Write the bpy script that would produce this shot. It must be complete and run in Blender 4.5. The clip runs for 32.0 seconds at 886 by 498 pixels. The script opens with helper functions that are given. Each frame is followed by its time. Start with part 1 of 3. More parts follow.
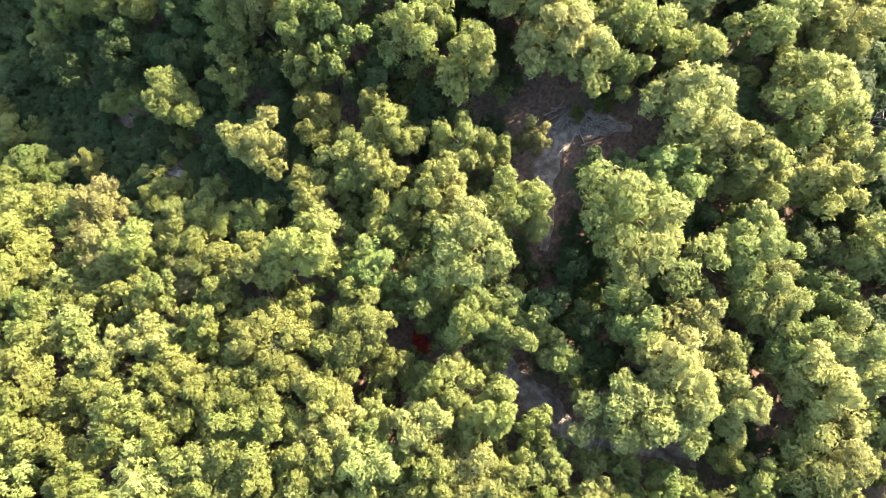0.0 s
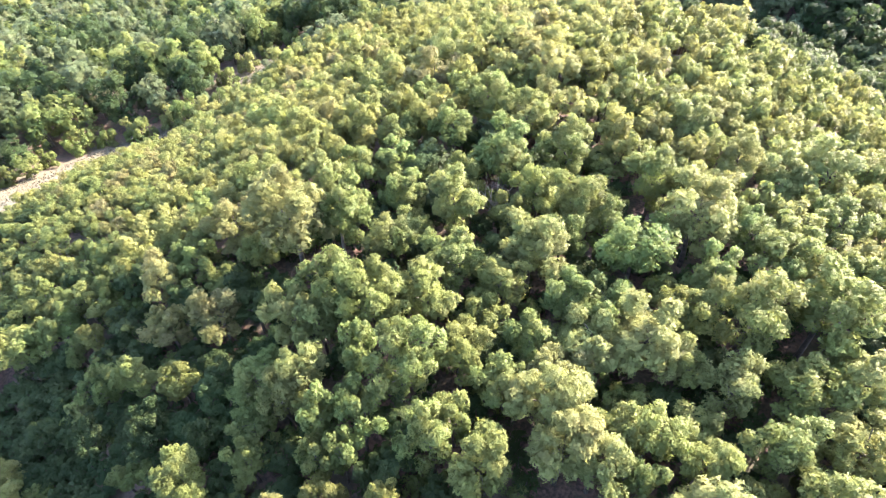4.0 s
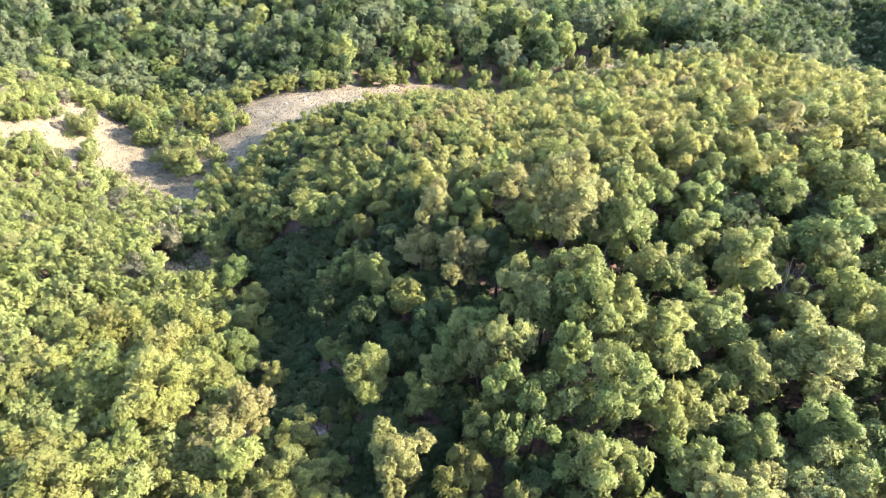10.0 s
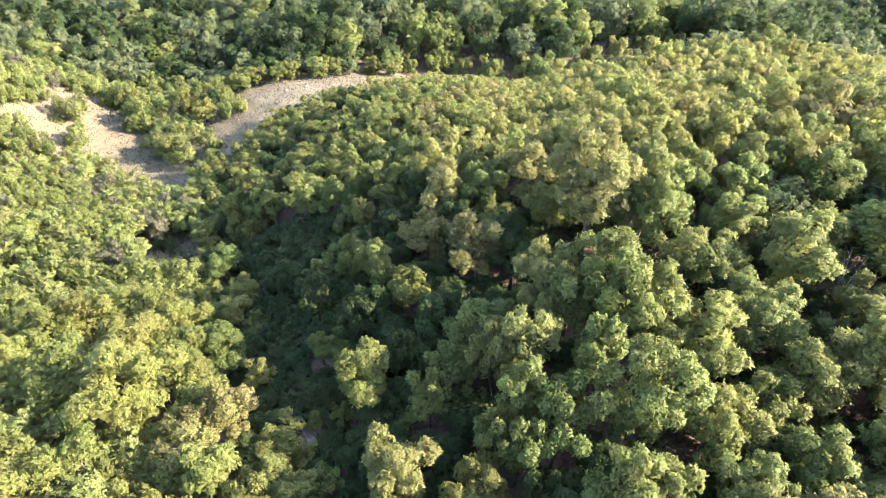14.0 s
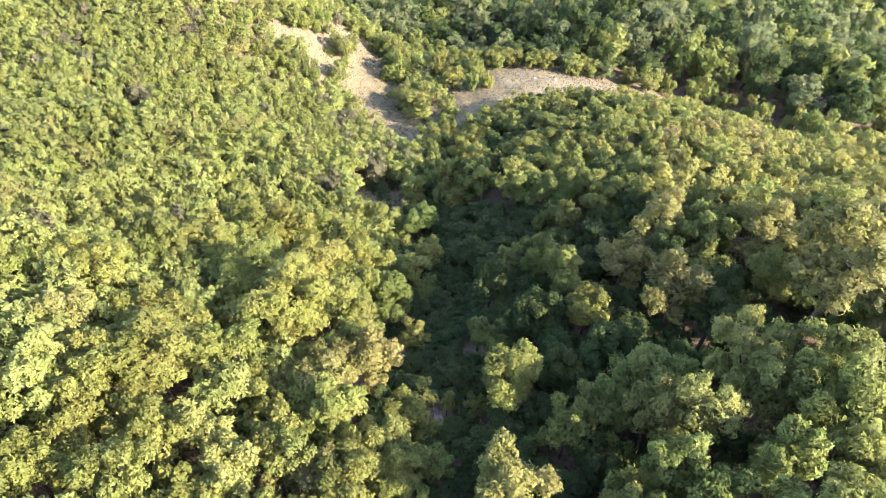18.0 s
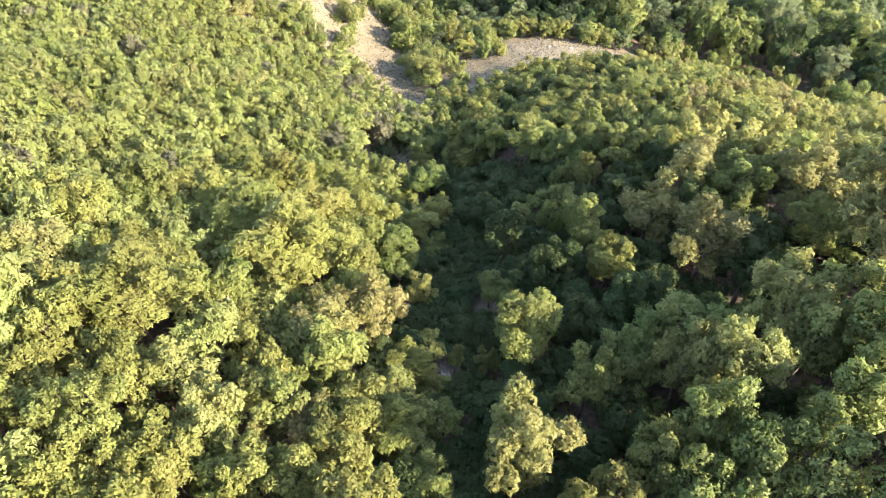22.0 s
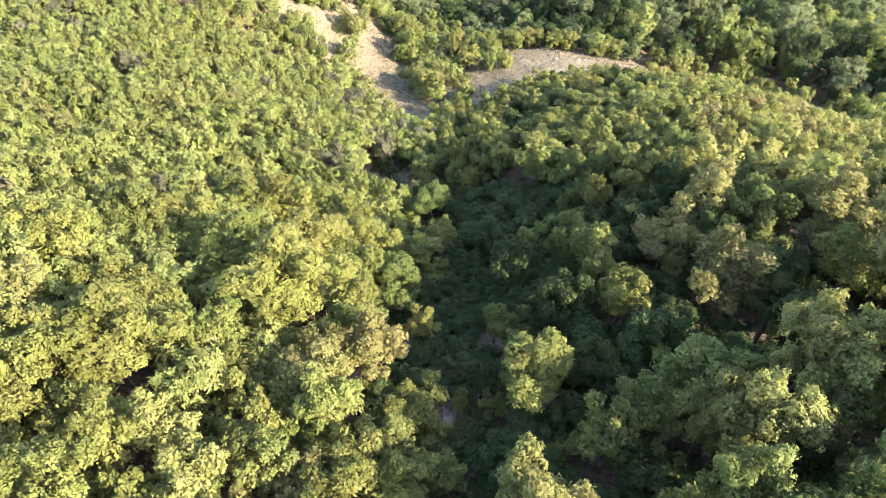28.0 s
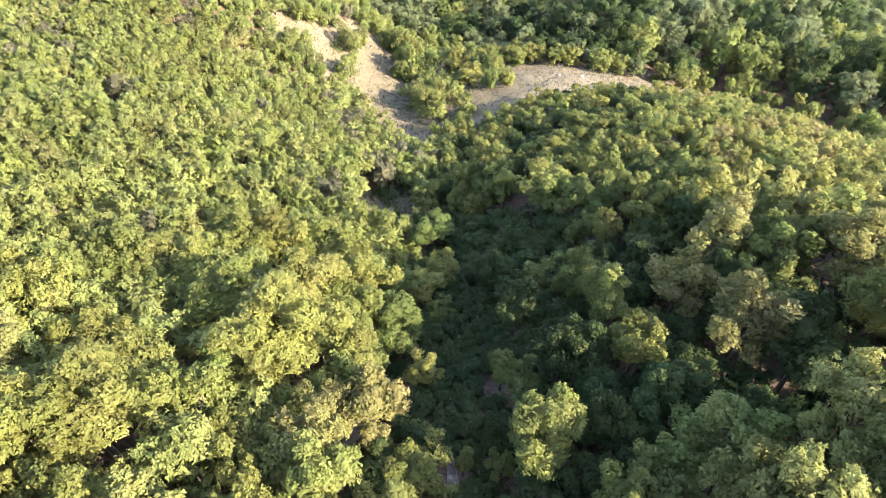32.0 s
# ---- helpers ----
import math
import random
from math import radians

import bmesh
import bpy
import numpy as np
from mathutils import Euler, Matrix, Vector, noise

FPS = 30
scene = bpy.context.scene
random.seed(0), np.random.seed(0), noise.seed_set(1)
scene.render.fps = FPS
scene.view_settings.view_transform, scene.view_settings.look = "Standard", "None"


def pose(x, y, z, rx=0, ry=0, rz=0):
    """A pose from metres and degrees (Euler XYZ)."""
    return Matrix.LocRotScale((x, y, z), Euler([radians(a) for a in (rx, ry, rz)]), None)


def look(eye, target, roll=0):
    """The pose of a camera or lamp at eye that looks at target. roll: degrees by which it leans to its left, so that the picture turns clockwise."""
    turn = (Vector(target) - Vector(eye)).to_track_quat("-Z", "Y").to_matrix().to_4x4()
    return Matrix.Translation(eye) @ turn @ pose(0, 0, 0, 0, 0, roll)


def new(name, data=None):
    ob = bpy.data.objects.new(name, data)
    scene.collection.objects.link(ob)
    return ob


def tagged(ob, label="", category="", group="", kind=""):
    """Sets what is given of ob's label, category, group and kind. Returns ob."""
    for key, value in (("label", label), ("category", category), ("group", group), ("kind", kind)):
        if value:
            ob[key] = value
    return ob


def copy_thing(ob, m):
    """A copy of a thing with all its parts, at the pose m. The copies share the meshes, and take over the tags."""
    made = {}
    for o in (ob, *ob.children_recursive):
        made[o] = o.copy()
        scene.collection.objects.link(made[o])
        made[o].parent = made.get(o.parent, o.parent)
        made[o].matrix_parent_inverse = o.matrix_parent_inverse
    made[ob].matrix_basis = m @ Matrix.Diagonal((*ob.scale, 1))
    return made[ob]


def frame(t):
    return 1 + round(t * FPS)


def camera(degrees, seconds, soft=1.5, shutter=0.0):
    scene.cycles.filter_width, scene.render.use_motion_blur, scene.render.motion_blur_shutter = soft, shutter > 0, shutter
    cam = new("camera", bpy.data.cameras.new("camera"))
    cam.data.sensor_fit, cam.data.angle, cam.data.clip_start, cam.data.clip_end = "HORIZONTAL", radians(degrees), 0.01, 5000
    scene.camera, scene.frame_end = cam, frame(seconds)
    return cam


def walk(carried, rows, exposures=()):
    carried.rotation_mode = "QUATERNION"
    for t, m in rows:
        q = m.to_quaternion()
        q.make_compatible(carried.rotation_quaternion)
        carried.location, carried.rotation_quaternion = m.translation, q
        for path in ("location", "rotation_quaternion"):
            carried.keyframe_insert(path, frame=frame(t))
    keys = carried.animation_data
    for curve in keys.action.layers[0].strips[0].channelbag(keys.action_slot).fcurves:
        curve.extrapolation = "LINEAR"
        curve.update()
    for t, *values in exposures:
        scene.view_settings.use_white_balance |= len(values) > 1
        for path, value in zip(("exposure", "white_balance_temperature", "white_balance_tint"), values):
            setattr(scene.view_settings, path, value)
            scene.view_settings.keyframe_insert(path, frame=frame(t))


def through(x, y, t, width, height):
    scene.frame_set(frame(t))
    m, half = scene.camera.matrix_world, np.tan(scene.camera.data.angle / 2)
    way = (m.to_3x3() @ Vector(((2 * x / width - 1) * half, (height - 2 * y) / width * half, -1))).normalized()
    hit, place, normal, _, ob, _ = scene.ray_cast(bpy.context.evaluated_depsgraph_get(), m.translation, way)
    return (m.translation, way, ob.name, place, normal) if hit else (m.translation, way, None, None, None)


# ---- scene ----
cam = camera(70.7, 32.0, soft=0.75)
PATH = [
    (0, (-0.894, 0.004, 60.194), (0.459, 1.633, 40.307), -0.01),
    (0.5, (-0.714, 0.110, 60.247), (1.420, 2.696, 40.530), -0.04),
    (1, (-0.539, 0.193, 60.299), (2.889, 4.356, 41.040), -0.03),
    (1.5, (-0.406, 0.271, 60.334), (4.402, 6.111, 41.820), 0.03),
    (2, (-0.286, 0.328, 60.370), (5.824, 7.777, 42.844), 0.03),
    (2.5, (-0.136, 0.375, 60.351), (7.173, 9.338, 44.034), 0.16),
    (4.5, (0.056, -0.082, 60.545), (7.239, 10.876, 45.435), 0.13),
    (5, (-0.048, -0.103, 60.500), (6.180, 11.463, 45.418), 0.18),
    (5.5, (-0.101, -0.054, 60.445), (4.540, 12.252, 45.378), 0.16),
    (6, (-0.106, -0.018, 60.398), (2.966, 12.795, 45.352), 0.16),
    (6.5, (-0.079, 0.014, 60.406), (1.128, 13.154, 45.376), 0.05),
    (7, (-0.038, -0.000, 60.388), (0.504, 13.197, 45.370), -0.02),
    (7.5, (-0.015, 0.012, 60.399), (0.302, 13.221, 45.386), -0.09),
    (8, (-0.006, 0.025, 60.420), (0.161, 13.239, 45.407), -0.13),
    (8.5, (-0.010, -0.004, 60.343), (0.052, 13.229, 45.347), -0.14),
    (9, (0.000, -0.000, 60.000), (0.000, 13.247, 45.016), -0.19),
    (9.5, (-0.031, -0.036, 59.418), (-0.078, 13.200, 44.424), -0.20),
    (10, (-0.037, -0.059, 58.767), (-0.110, 13.190, 43.785), -0.18),
    (10.5, (-0.045, -0.047, 58.110), (-0.159, 13.230, 43.153), -0.15),
    (11, (-0.053, 0.071, 57.440), (-0.211, 13.366, 42.499), -0.17),
    (11.5, (-0.081, 0.254, 56.717), (-0.286, 13.585, 41.808), -0.18),
    (12, (-0.134, 0.550, 56.001), (-0.356, 13.915, 41.124), -0.14),
    (12.5, (-0.186, 0.951, 55.304), (-0.419, 14.337, 40.446), -0.18),
    (13, (-0.210, 1.467, 54.605), (-0.441, 14.870, 39.762), -0.12),
    (13.5, (-0.248, 2.049, 53.874), (-0.485, 15.479, 39.055), -0.09),
    (15.5, (-0.498, 3.758, 51.636), (-1.868, 17.138, 36.834), 0.46),
    (16, (-0.656, 3.780, 51.565), (-4.331, 16.727, 36.771), 0.67),
    (16.5, (-0.593, 3.862, 51.439), (-6.029, 16.179, 36.649), 0.60),
    (17, (-0.548, 3.888, 51.385), (-6.355, 16.037, 36.598), 0.50),
    (17.5, (-0.511, 3.885, 51.362), (-6.492, 15.959, 36.583), 0.39),
    (18, (-0.459, 3.889, 51.195), (-6.559, 15.926, 36.434), 0.24),
    (18.5, (-0.448, 3.874, 50.709), (-6.597, 15.878, 35.941), 0.20),
    (19, (-0.472, 3.888, 50.170), (-6.648, 15.859, 35.387), 0.23),
    (19.5, (-0.518, 3.876, 49.558), (-6.716, 15.820, 34.762), 0.20),
    (20, (-0.532, 3.842, 48.954), (-6.784, 15.738, 34.142), 0.27),
    (20.5, (-0.539, 3.802, 48.292), (-6.797, 15.689, 33.475), 0.25),
    (21, (-0.552, 3.792, 47.661), (-6.807, 15.676, 32.840), 0.25),
    (21.5, (-0.550, 3.775, 47.029), (-6.833, 15.639, 32.204), 0.22),
    (22, (-0.554, 3.775, 46.386), (-6.816, 15.635, 31.549), 0.31),
    (22.5, (-0.580, 3.812, 45.867), (-6.864, 15.642, 31.016), 0.42),
    (23, (-0.597, 3.868, 45.760), (-6.911, 15.691, 30.915), 0.28),
    (23.5, (-0.643, 4.018, 45.779), (-6.979, 15.843, 30.945), 0.23),
    (24, (-0.720, 4.241, 45.755), (-7.079, 16.076, 30.940), 0.18),
    (24.5, (-0.829, 4.521, 45.758), (-7.205, 16.367, 30.959), 0.14),
    (25, (-0.945, 4.810, 45.743), (-7.344, 16.665, 30.960), 0.08),
    (25.5, (-1.059, 5.097, 45.705), (-7.486, 16.966, 30.946), 0.00),
    (27.5, (-1.608, 6.130, 45.708), (-8.075, 18.025, 30.988), -0.17),
    (28, (-1.750, 6.355, 45.732), (-8.217, 18.249, 31.011), -0.21),
    (28.5, (-1.862, 6.570, 45.743), (-8.346, 18.470, 31.034), -0.31),
    (29, (-1.985, 6.809, 45.724), (-8.497, 18.720, 31.037), -0.44),
    (29.5, (-2.136, 7.096, 45.738), (-8.672, 19.019, 31.071), -0.54),
    (30, (-2.338, 7.425, 45.729), (-8.880, 19.365, 31.079), -0.61),
    (30.5, (-2.569, 7.812, 45.742), (-9.117, 19.772, 31.111), -0.59),
    (31, (-2.811, 8.229, 45.756), (-9.368, 20.209, 31.145), -0.62),
    (31.5, (-3.053, 8.641, 45.758), (-9.611, 20.627, 31.152), -0.65),
    (32, (-3.285, 8.999, 45.761), (-9.834, 20.982, 31.149), -0.63),
]
walk(cam, [(t, look(eye, target, roll)) for t, eye, target, roll in PATH],
     exposures=[(0, 4.19, 7500, 11), (1, 4.31, 7350, 13), (2.5, 4.44, 6850, 18), (4, 4.44, 6500, 21), (6, 4.29, 6450, 22), (11, 4.14, 6600, 21), (15, 4.02, 6900, 19), (18, 3.96, 7150, 19), (32, 3.94, 7100, 19)])

# ---- sky and sun: low afternoon sun over the hill ----
SUN_UP, SUN_SIDE = 28.0, 2.0      # degrees above the horizon, degrees from +x towards +y
world = bpy.data.worlds.new("world")
scene.world = world
world.use_nodes = True
sky = world.node_tree.nodes.new("ShaderNodeTexSky")
sky.sky_type, sky.sun_disc = "NISHITA", False
sky.sun_elevation, sky.sun_rotation = radians(SUN_UP), radians(90 - SUN_SIDE)
world.node_tree.links.new(sky.outputs[0], world.node_tree.nodes["Background"].inputs[0])
world.node_tree.nodes["Background"].inputs[1].default_value = 0.1
sun = new("sun", bpy.data.lights.new("sun", "SUN"))
sun.data.energy, sun.data.angle, sun.data.color = 3.05, radians(0.5), (1.0, 0.9, 0.75)
away = Vector((math.cos(radians(SUN_SIDE)), math.sin(radians(SUN_SIDE)), math.tan(radians(SUN_UP))))
sun.matrix_world = look(away * 200, (0, 0, 0))


# ---- materials ----
def blank(name):
    m = bpy.data.materials.new(name)
    m.use_nodes = True
    n = m.node_tree.nodes
    return m, n, m.node_tree.links, n["Principled BSDF"], n["Material Output"]


def mixed(n, l, kind, factor, a, b):
    """A colour mix; a and b are sockets or colours, factor a socket or a number."""
    mix = n.new("ShaderNodeMix")
    mix.data_type, mix.blend_type = "RGBA", kind
    for key, v in ((0, factor), (6, a), (7, b)):
        if hasattr(v, "is_linked"):
            l.new(v, mix.inputs[key])
        else:
            mix.inputs[key].default_value = v if key == 0 else (*v, 1)
    return mix.outputs[2]


def grain(n, l, scale, detail=4, low=0.35, high=0.65, where="Object"):
    """Noise of so many waves a metre, spread over 0 to 1."""
    co = n.new("ShaderNodeTexCoord") if where == "Object" else n.new("ShaderNodeNewGeometry")
    tex = n.new("ShaderNodeTexNoise")
    tex.inputs["Scale"].default_value, tex.inputs["Detail"].default_value = scale, detail
    l.new(co.outputs["Object" if where == "Object" else "Position"], tex.inputs["Vector"])
    span = n.new("ShaderNodeMapRange")
    span.inputs["From Min"].default_value, span.inputs["From Max"].default_value = low, high
    l.new(tex.outputs["Fac"], span.inputs["Value"])
    return span.outputs["Result"]


def leaf_material(name, shade, fresh, dry, through=0.4):
    """Leaves: three leaf colours that vary from leaf to leaf, from bough to bough and from tree to tree."""
    m, n, l, bsdf, out = blank(name)
    geo = n.new("ShaderNodeNewGeometry")
    info = n.new("ShaderNodeObjectInfo")
    cells = n.new("ShaderNodeTexVoronoi")
    cells.inputs["Scale"].default_value = 10.5
    l.new(geo.outputs["Position"], cells.inputs["Vector"])
    each = n.new("ShaderNodeSeparateColor")
    l.new(cells.outputs["Color"], each.inputs[0])
    mottle = n.new("ShaderNodeMath")
    mottle.operation = "MULTIPLY_ADD"
    mottle.inputs[1].default_value, mottle.inputs[2].default_value = 0.5, 0.25
    l.new(each.outputs[0], mottle.inputs[0])
    share = n.new("ShaderNodeMath")
    share.operation = "MULTIPLY_ADD"
    share.inputs[1].default_value = 0.5
    l.new(geo.outputs["Random Per Island"], share.inputs[0])
    l.new(mottle.outputs[0], share.inputs[2])
    col = mixed(n, l, "MIX", share.outputs[0], shade, fresh)
    col = mixed(n, l, "MIX", grain(n, l, 0.3, 3, 0.42, 0.72, "Position"), col, dry)
    tone = n.new("ShaderNodeHueSaturation")
    vary = n.new("ShaderNodeMapRange")
    vary.inputs["To Min"].default_value, vary.inputs["To Max"].default_value = 0.485, 0.515
    l.new(info.outputs["Random"], vary.inputs["Value"])
    l.new(vary.outputs["Result"], tone.inputs["Hue"])
    val = n.new("ShaderNodeMapRange")
    val.inputs["To Min"].default_value, val.inputs["To Max"].default_value = 0.8, 1.2
    l.new(grain(n, l, 0.16, 2, 0.3, 0.7, "Position"), val.inputs["Value"])
    l.new(val.outputs["Result"], tone.inputs["Value"])
    l.new(col, tone.inputs["Color"])
    l.new(tone.outputs["Color"], bsdf.inputs["Base Color"])
    bsdf.inputs["Roughness"].default_value = 0.6
    bsdf.inputs["Specular IOR Level"].default_value = 0.1
    att = n.new("ShaderNodeAttribute")
    att.attribute_name = "lie"
    turn = n.new("ShaderNodeVectorTransform")
    turn.vector_type, turn.convert_from, turn.convert_to = "NORMAL", "OBJECT", "WORLD"
    l.new(att.outputs["Vector"], turn.inputs[0])
    tilt = n.new("ShaderNodeVectorMath")
    tilt.operation = "MULTIPLY_ADD"
    tilt.inputs[1].default_value, tilt.inputs[2].default_value = (0.36, 0.36, 0.36), (-0.18, -0.18, -0.18)
    l.new(cells.outputs["Color"], tilt.inputs[0])
    lean = n.new("ShaderNodeVectorMath")
    lean.operation = "ADD"
    l.new(turn.outputs[0], lean.inputs[0])
    l.new(tilt.outputs[0], lean.inputs[1])
    turn = n.new("ShaderNodeVectorMath")
    turn.operation = "NORMALIZE"
    l.new(lean.outputs[0], turn.inputs[0])
    l.new(turn.outputs[0], bsdf.inputs["Normal"])
    back = n.new("ShaderNodeBsdfTranslucent")
    l.new(tone.outputs["Color"], back.inputs["Color"])
    mix = n.new("ShaderNodeMixShader")
    mix.inputs[0].default_value = through
    l.new(bsdf.outputs[0], mix.inputs[1])
    l.new(back.outputs[0], mix.inputs[2])
    # the gaps between the single leaves of a spray
    gap = n.new("ShaderNodeMath")
    gap.operation = "GREATER_THAN"
    gap.inputs[1].default_value = 0.56
    l.new(cells.outputs["Distance"], gap.inputs[0])
    clear = n.new("ShaderNodeBsdfTransparent")
    leafy = n.new("ShaderNodeMixShader")
    l.new(gap.outputs[0], leafy.inputs[0])
    l.new(mix.outputs[0], leafy.inputs[1])
    l.new(clear.outputs[0], leafy.inputs[2])
    l.new(leafy.outputs[0], out.inputs["Surface"])
    return m


LEAF = {
    "y": leaf_material("leaf_yellow_green", (0.086, 0.103, 0.027), (0.12, 0.138, 0.038), (0.124, 0.13, 0.041)),
    "g": leaf_material("leaf_green", (0.056, 0.086, 0.024), (0.108, 0.14, 0.041), (0.122, 0.132, 0.042)),
    "p": leaf_material("leaf_pale_green", (0.092, 0.111, 0.033), (0.145, 0.165, 0.053), (0.146, 0.15, 0.052)),
    # d: green with the shade of ravine, gaps and valley put into the colour
    "d": leaf_material("leaf_shaded_green", (0.014, 0.03, 0.011), (0.034, 0.057, 0.02), (0.045, 0.062, 0.021)),
    "o": leaf_material("leaf_olive", (0.082, 0.09, 0.03), (0.136, 0.142, 0.048), (0.144, 0.134, 0.054)),
    # b: green greyed towards blue, distant haze put into the colour
    "b": leaf_material("leaf_hazed_green", (0.04, 0.063, 0.03), (0.08, 0.106, 0.048), (0.096, 0.108, 0.05)),
    "t": leaf_material("leaf_dull_brown", (0.06, 0.062, 0.036), (0.096, 0.096, 0.056), (0.108, 0.1, 0.066)),
    "r": leaf_material("leaf_red", (0.2, 0.012, 0.014), (0.34, 0.03, 0.022), (0.26, 0.06, 0.02)),
}


def bark_material(name, dark, light):
    m, n, l, bsdf, out = blank(name)
    col = mixed(n, l, "MIX", grain(n, l, 6, 6), dark, light)
    l.new(col, bsdf.inputs["Base Color"])
    bsdf.inputs["Roughness"].default_value = 0.9
    bump = n.new("ShaderNodeBump")
    bump.inputs["Strength"].default_value = 0.6
    l.new(grain(n, l, 22, 4), bump.inputs["Height"])
    l.new(bump.outputs[0], bsdf.inputs["Normal"])
    return m


BARK = bark_material("oak_bark", (0.035, 0.028, 0.022), (0.1, 0.082, 0.064))
DEAD = bark_material("weathered_wood", (0.09, 0.08, 0.07), (0.24, 0.22, 0.195))


def ground_material():
    """Leaf litter under the trees, dry grass where the attribute "open" says so."""
    m, n, l, bsdf, out = blank("ground_soil_and_grass")
    litter = mixed(n, l, "MIX", grain(n, l, 3.5, 8), (0.036, 0.024, 0.016), (0.115, 0.066, 0.046))
    litter = mixed(n, l, "MIX", grain(n, l, 0.35, 4, 0.45, 0.7), litter, (0.04, 0.038, 0.022))
    grass = mixed(n, l, "MIX", grain(n, l, 1.6, 8), (0.053, 0.044, 0.023), (0.076, 0.064, 0.035))
    grass = mixed(n, l, "MIX", grain(n, l, 0.22, 4, 0.5, 0.75), grass, (0.05, 0.048, 0.024))
    grass = mixed(n, l, "MIX", grain(n, l, 0.5, 6, 0.58, 0.72), grass, (0.084, 0.071, 0.043))
    att = n.new("ShaderNodeAttribute")
    att.attribute_name = "open"
    edge = n.new("ShaderNodeMath")
    edge.operation = "ADD"
    off = n.new("ShaderNodeMapRange")
    off.inputs["To Min"].default_value, off.inputs["To Max"].default_value = -0.3, 0.3
    l.new(grain(n, l, 0.9, 5, 0.3, 0.7), off.inputs["Value"])
    l.new(att.outputs["Fac"], edge.inputs[0])
    l.new(off.outputs["Result"], edge.inputs[1])
    step = n.new("ShaderNodeMapRange")
    step.inputs["From Min"].default_value, step.inputs["From Max"].default_value = 0.15, 0.4
    l.new(edge.outputs[0], step.inputs["Value"])
    l.new(mixed(n, l, "MIX", step.outputs["Result"], litter, grass), bsdf.inputs["Base Color"])
    bsdf.inputs["Roughness"].default_value = 0.95
    bump = n.new("ShaderNodeBump")
    bump.inputs["Strength"].default_value, bump.inputs["Distance"].default_value = 0.35, 0.05
    l.new(grain(n, l, 5, 8), bump.inputs["Height"])
    l.new(bump.outputs[0], bsdf.inputs["Normal"])
    return m


def track_material():
    m, n, l, bsdf, out = blank("track_dirt")
    col = mixed(n, l, "MIX", grain(n, l, 2.2, 8), (0.085, 0.066, 0.054), (0.2, 0.165, 0.14))
    col = mixed(n, l, "MIX", grain(n, l, 0.7, 5, 0.5, 0.7), col, (0.05, 0.034, 0.025))
    l.new(col, bsdf.inputs["Base Color"])
    bsdf.inputs["Roughness"].default_value = 0.95
    bump = n.new("ShaderNodeBump")
    bump.inputs["Strength"].default_value, bump.inputs["Distance"].default_value = 0.6, 0.06
    l.new(grain(n, l, 9, 6), bump.inputs["Height"])
    l.new(bump.outputs[0], bsdf.inputs["Normal"])
    return m


def straw_material():
    m, n, l, bsdf, out = blank("dry_grass_blades")
    geo = n.new("ShaderNodeNewGeometry")
    l.new(mixed(n, l, "MIX", geo.outputs["Random Per Island"], (0.05, 0.042, 0.02), (0.08, 0.066, 0.035)), bsdf.inputs["Base Color"])
    bsdf.inputs["Roughness"].default_value = 0.8
    return m


GROUND, TRACK, STRAW = ground_material(), track_material(), straw_material()

# ---- the lie of the land: a tilted plane and broad swells on a 25 by 22 m lattice ----
SWELL = [3.19, -2.30, -12.23, -1.43, -2.68, -0.87, -0.59, -1.71, -1.65, -1.62, 0.64, 5.18, 6.38, -1.11, 1.06, 3.55, -0.65, -2.54, 1.65, -5.20, 3.50, 2.60, 0.71, 1.77, -2.02, 1.48, -1.04, 1.98, 4.45, 5.84, 4.02, 7.71, -6.70, -2.19, 9.69, -1.89, 4.68, 0.66, 4.41, -1.09, 3.60, -3.82, 1.47, 0.94, -1.51, -4.85, -6.49, 0.75, 0.07, 3.01, 3.90, -1.06, 1.34, 2.65, 2.38, 4.16, -4.83, 0.39, -0.92]
LATTICE = np.array([(x, y) for y in np.arange(-20, 141, 22.0) for x in np.arange(-75, 76, 25.0)])


def land(xs, ys):
    """The ground's height at arrays of places."""
    xs, ys = np.asarray(xs, float), np.asarray(ys, float)
    cx, cy = np.clip(xs, -150, 190), np.clip(ys, -90, 230)
    d = (cx[..., None] - LATTICE[:, 0]) ** 2 + (cy[..., None] - LATTICE[:, 1]) ** 2
    z = SWELL[0] + SWELL[1] * cx / 50 + SWELL[2] * (cy - 50) / 50 + np.exp(-d / (2 * 17.0**2)) @ np.array(SWELL[3:])
    z = z + 2.2 * np.exp(-((cx + 32) / 10.0) ** 2 / 2 - ((cy - 80) / 11.0) ** 2 / 2)
    back = np.clip((cx - 70) / 24, 0, 1) * np.clip((cy - 5) / 25, 0, 1)
    z = z - 9 * back * back * (3 - 2 * back)
    # added hill, its top out of view, sized to throw the valley into shade
    z = z + 58 * np.exp(-((cx - 172) / 36.0) ** 2 / 2 - ((cy - 92) / 55.0) ** 2 / 2)
    return z + 0.18 * np.sin(xs * 0.9 + 1.3 * np.sin(ys * 0.31)) * np.sin(ys * 0.8 + np.sin(xs * 0.37))


def ground_z(x, y):
    return float(land([x], [y])[0])


# Open places: runs of (x, y, radius) joined by straight strips.
MEADOW = [
    [(-33.5, 65, 2.4), (-31, 72, 5.4), (-28, 82, 8.6), (-15, 85.2, 8.0), (-5, 89, 7.6), (3, 91.6, 6.8), (10, 93.0, 4.8)],
    [(21, 97.5, 3.2), (28, 99.2, 3.8), (35, 101.6, 3.8), (46, 106.5, 2.8)],
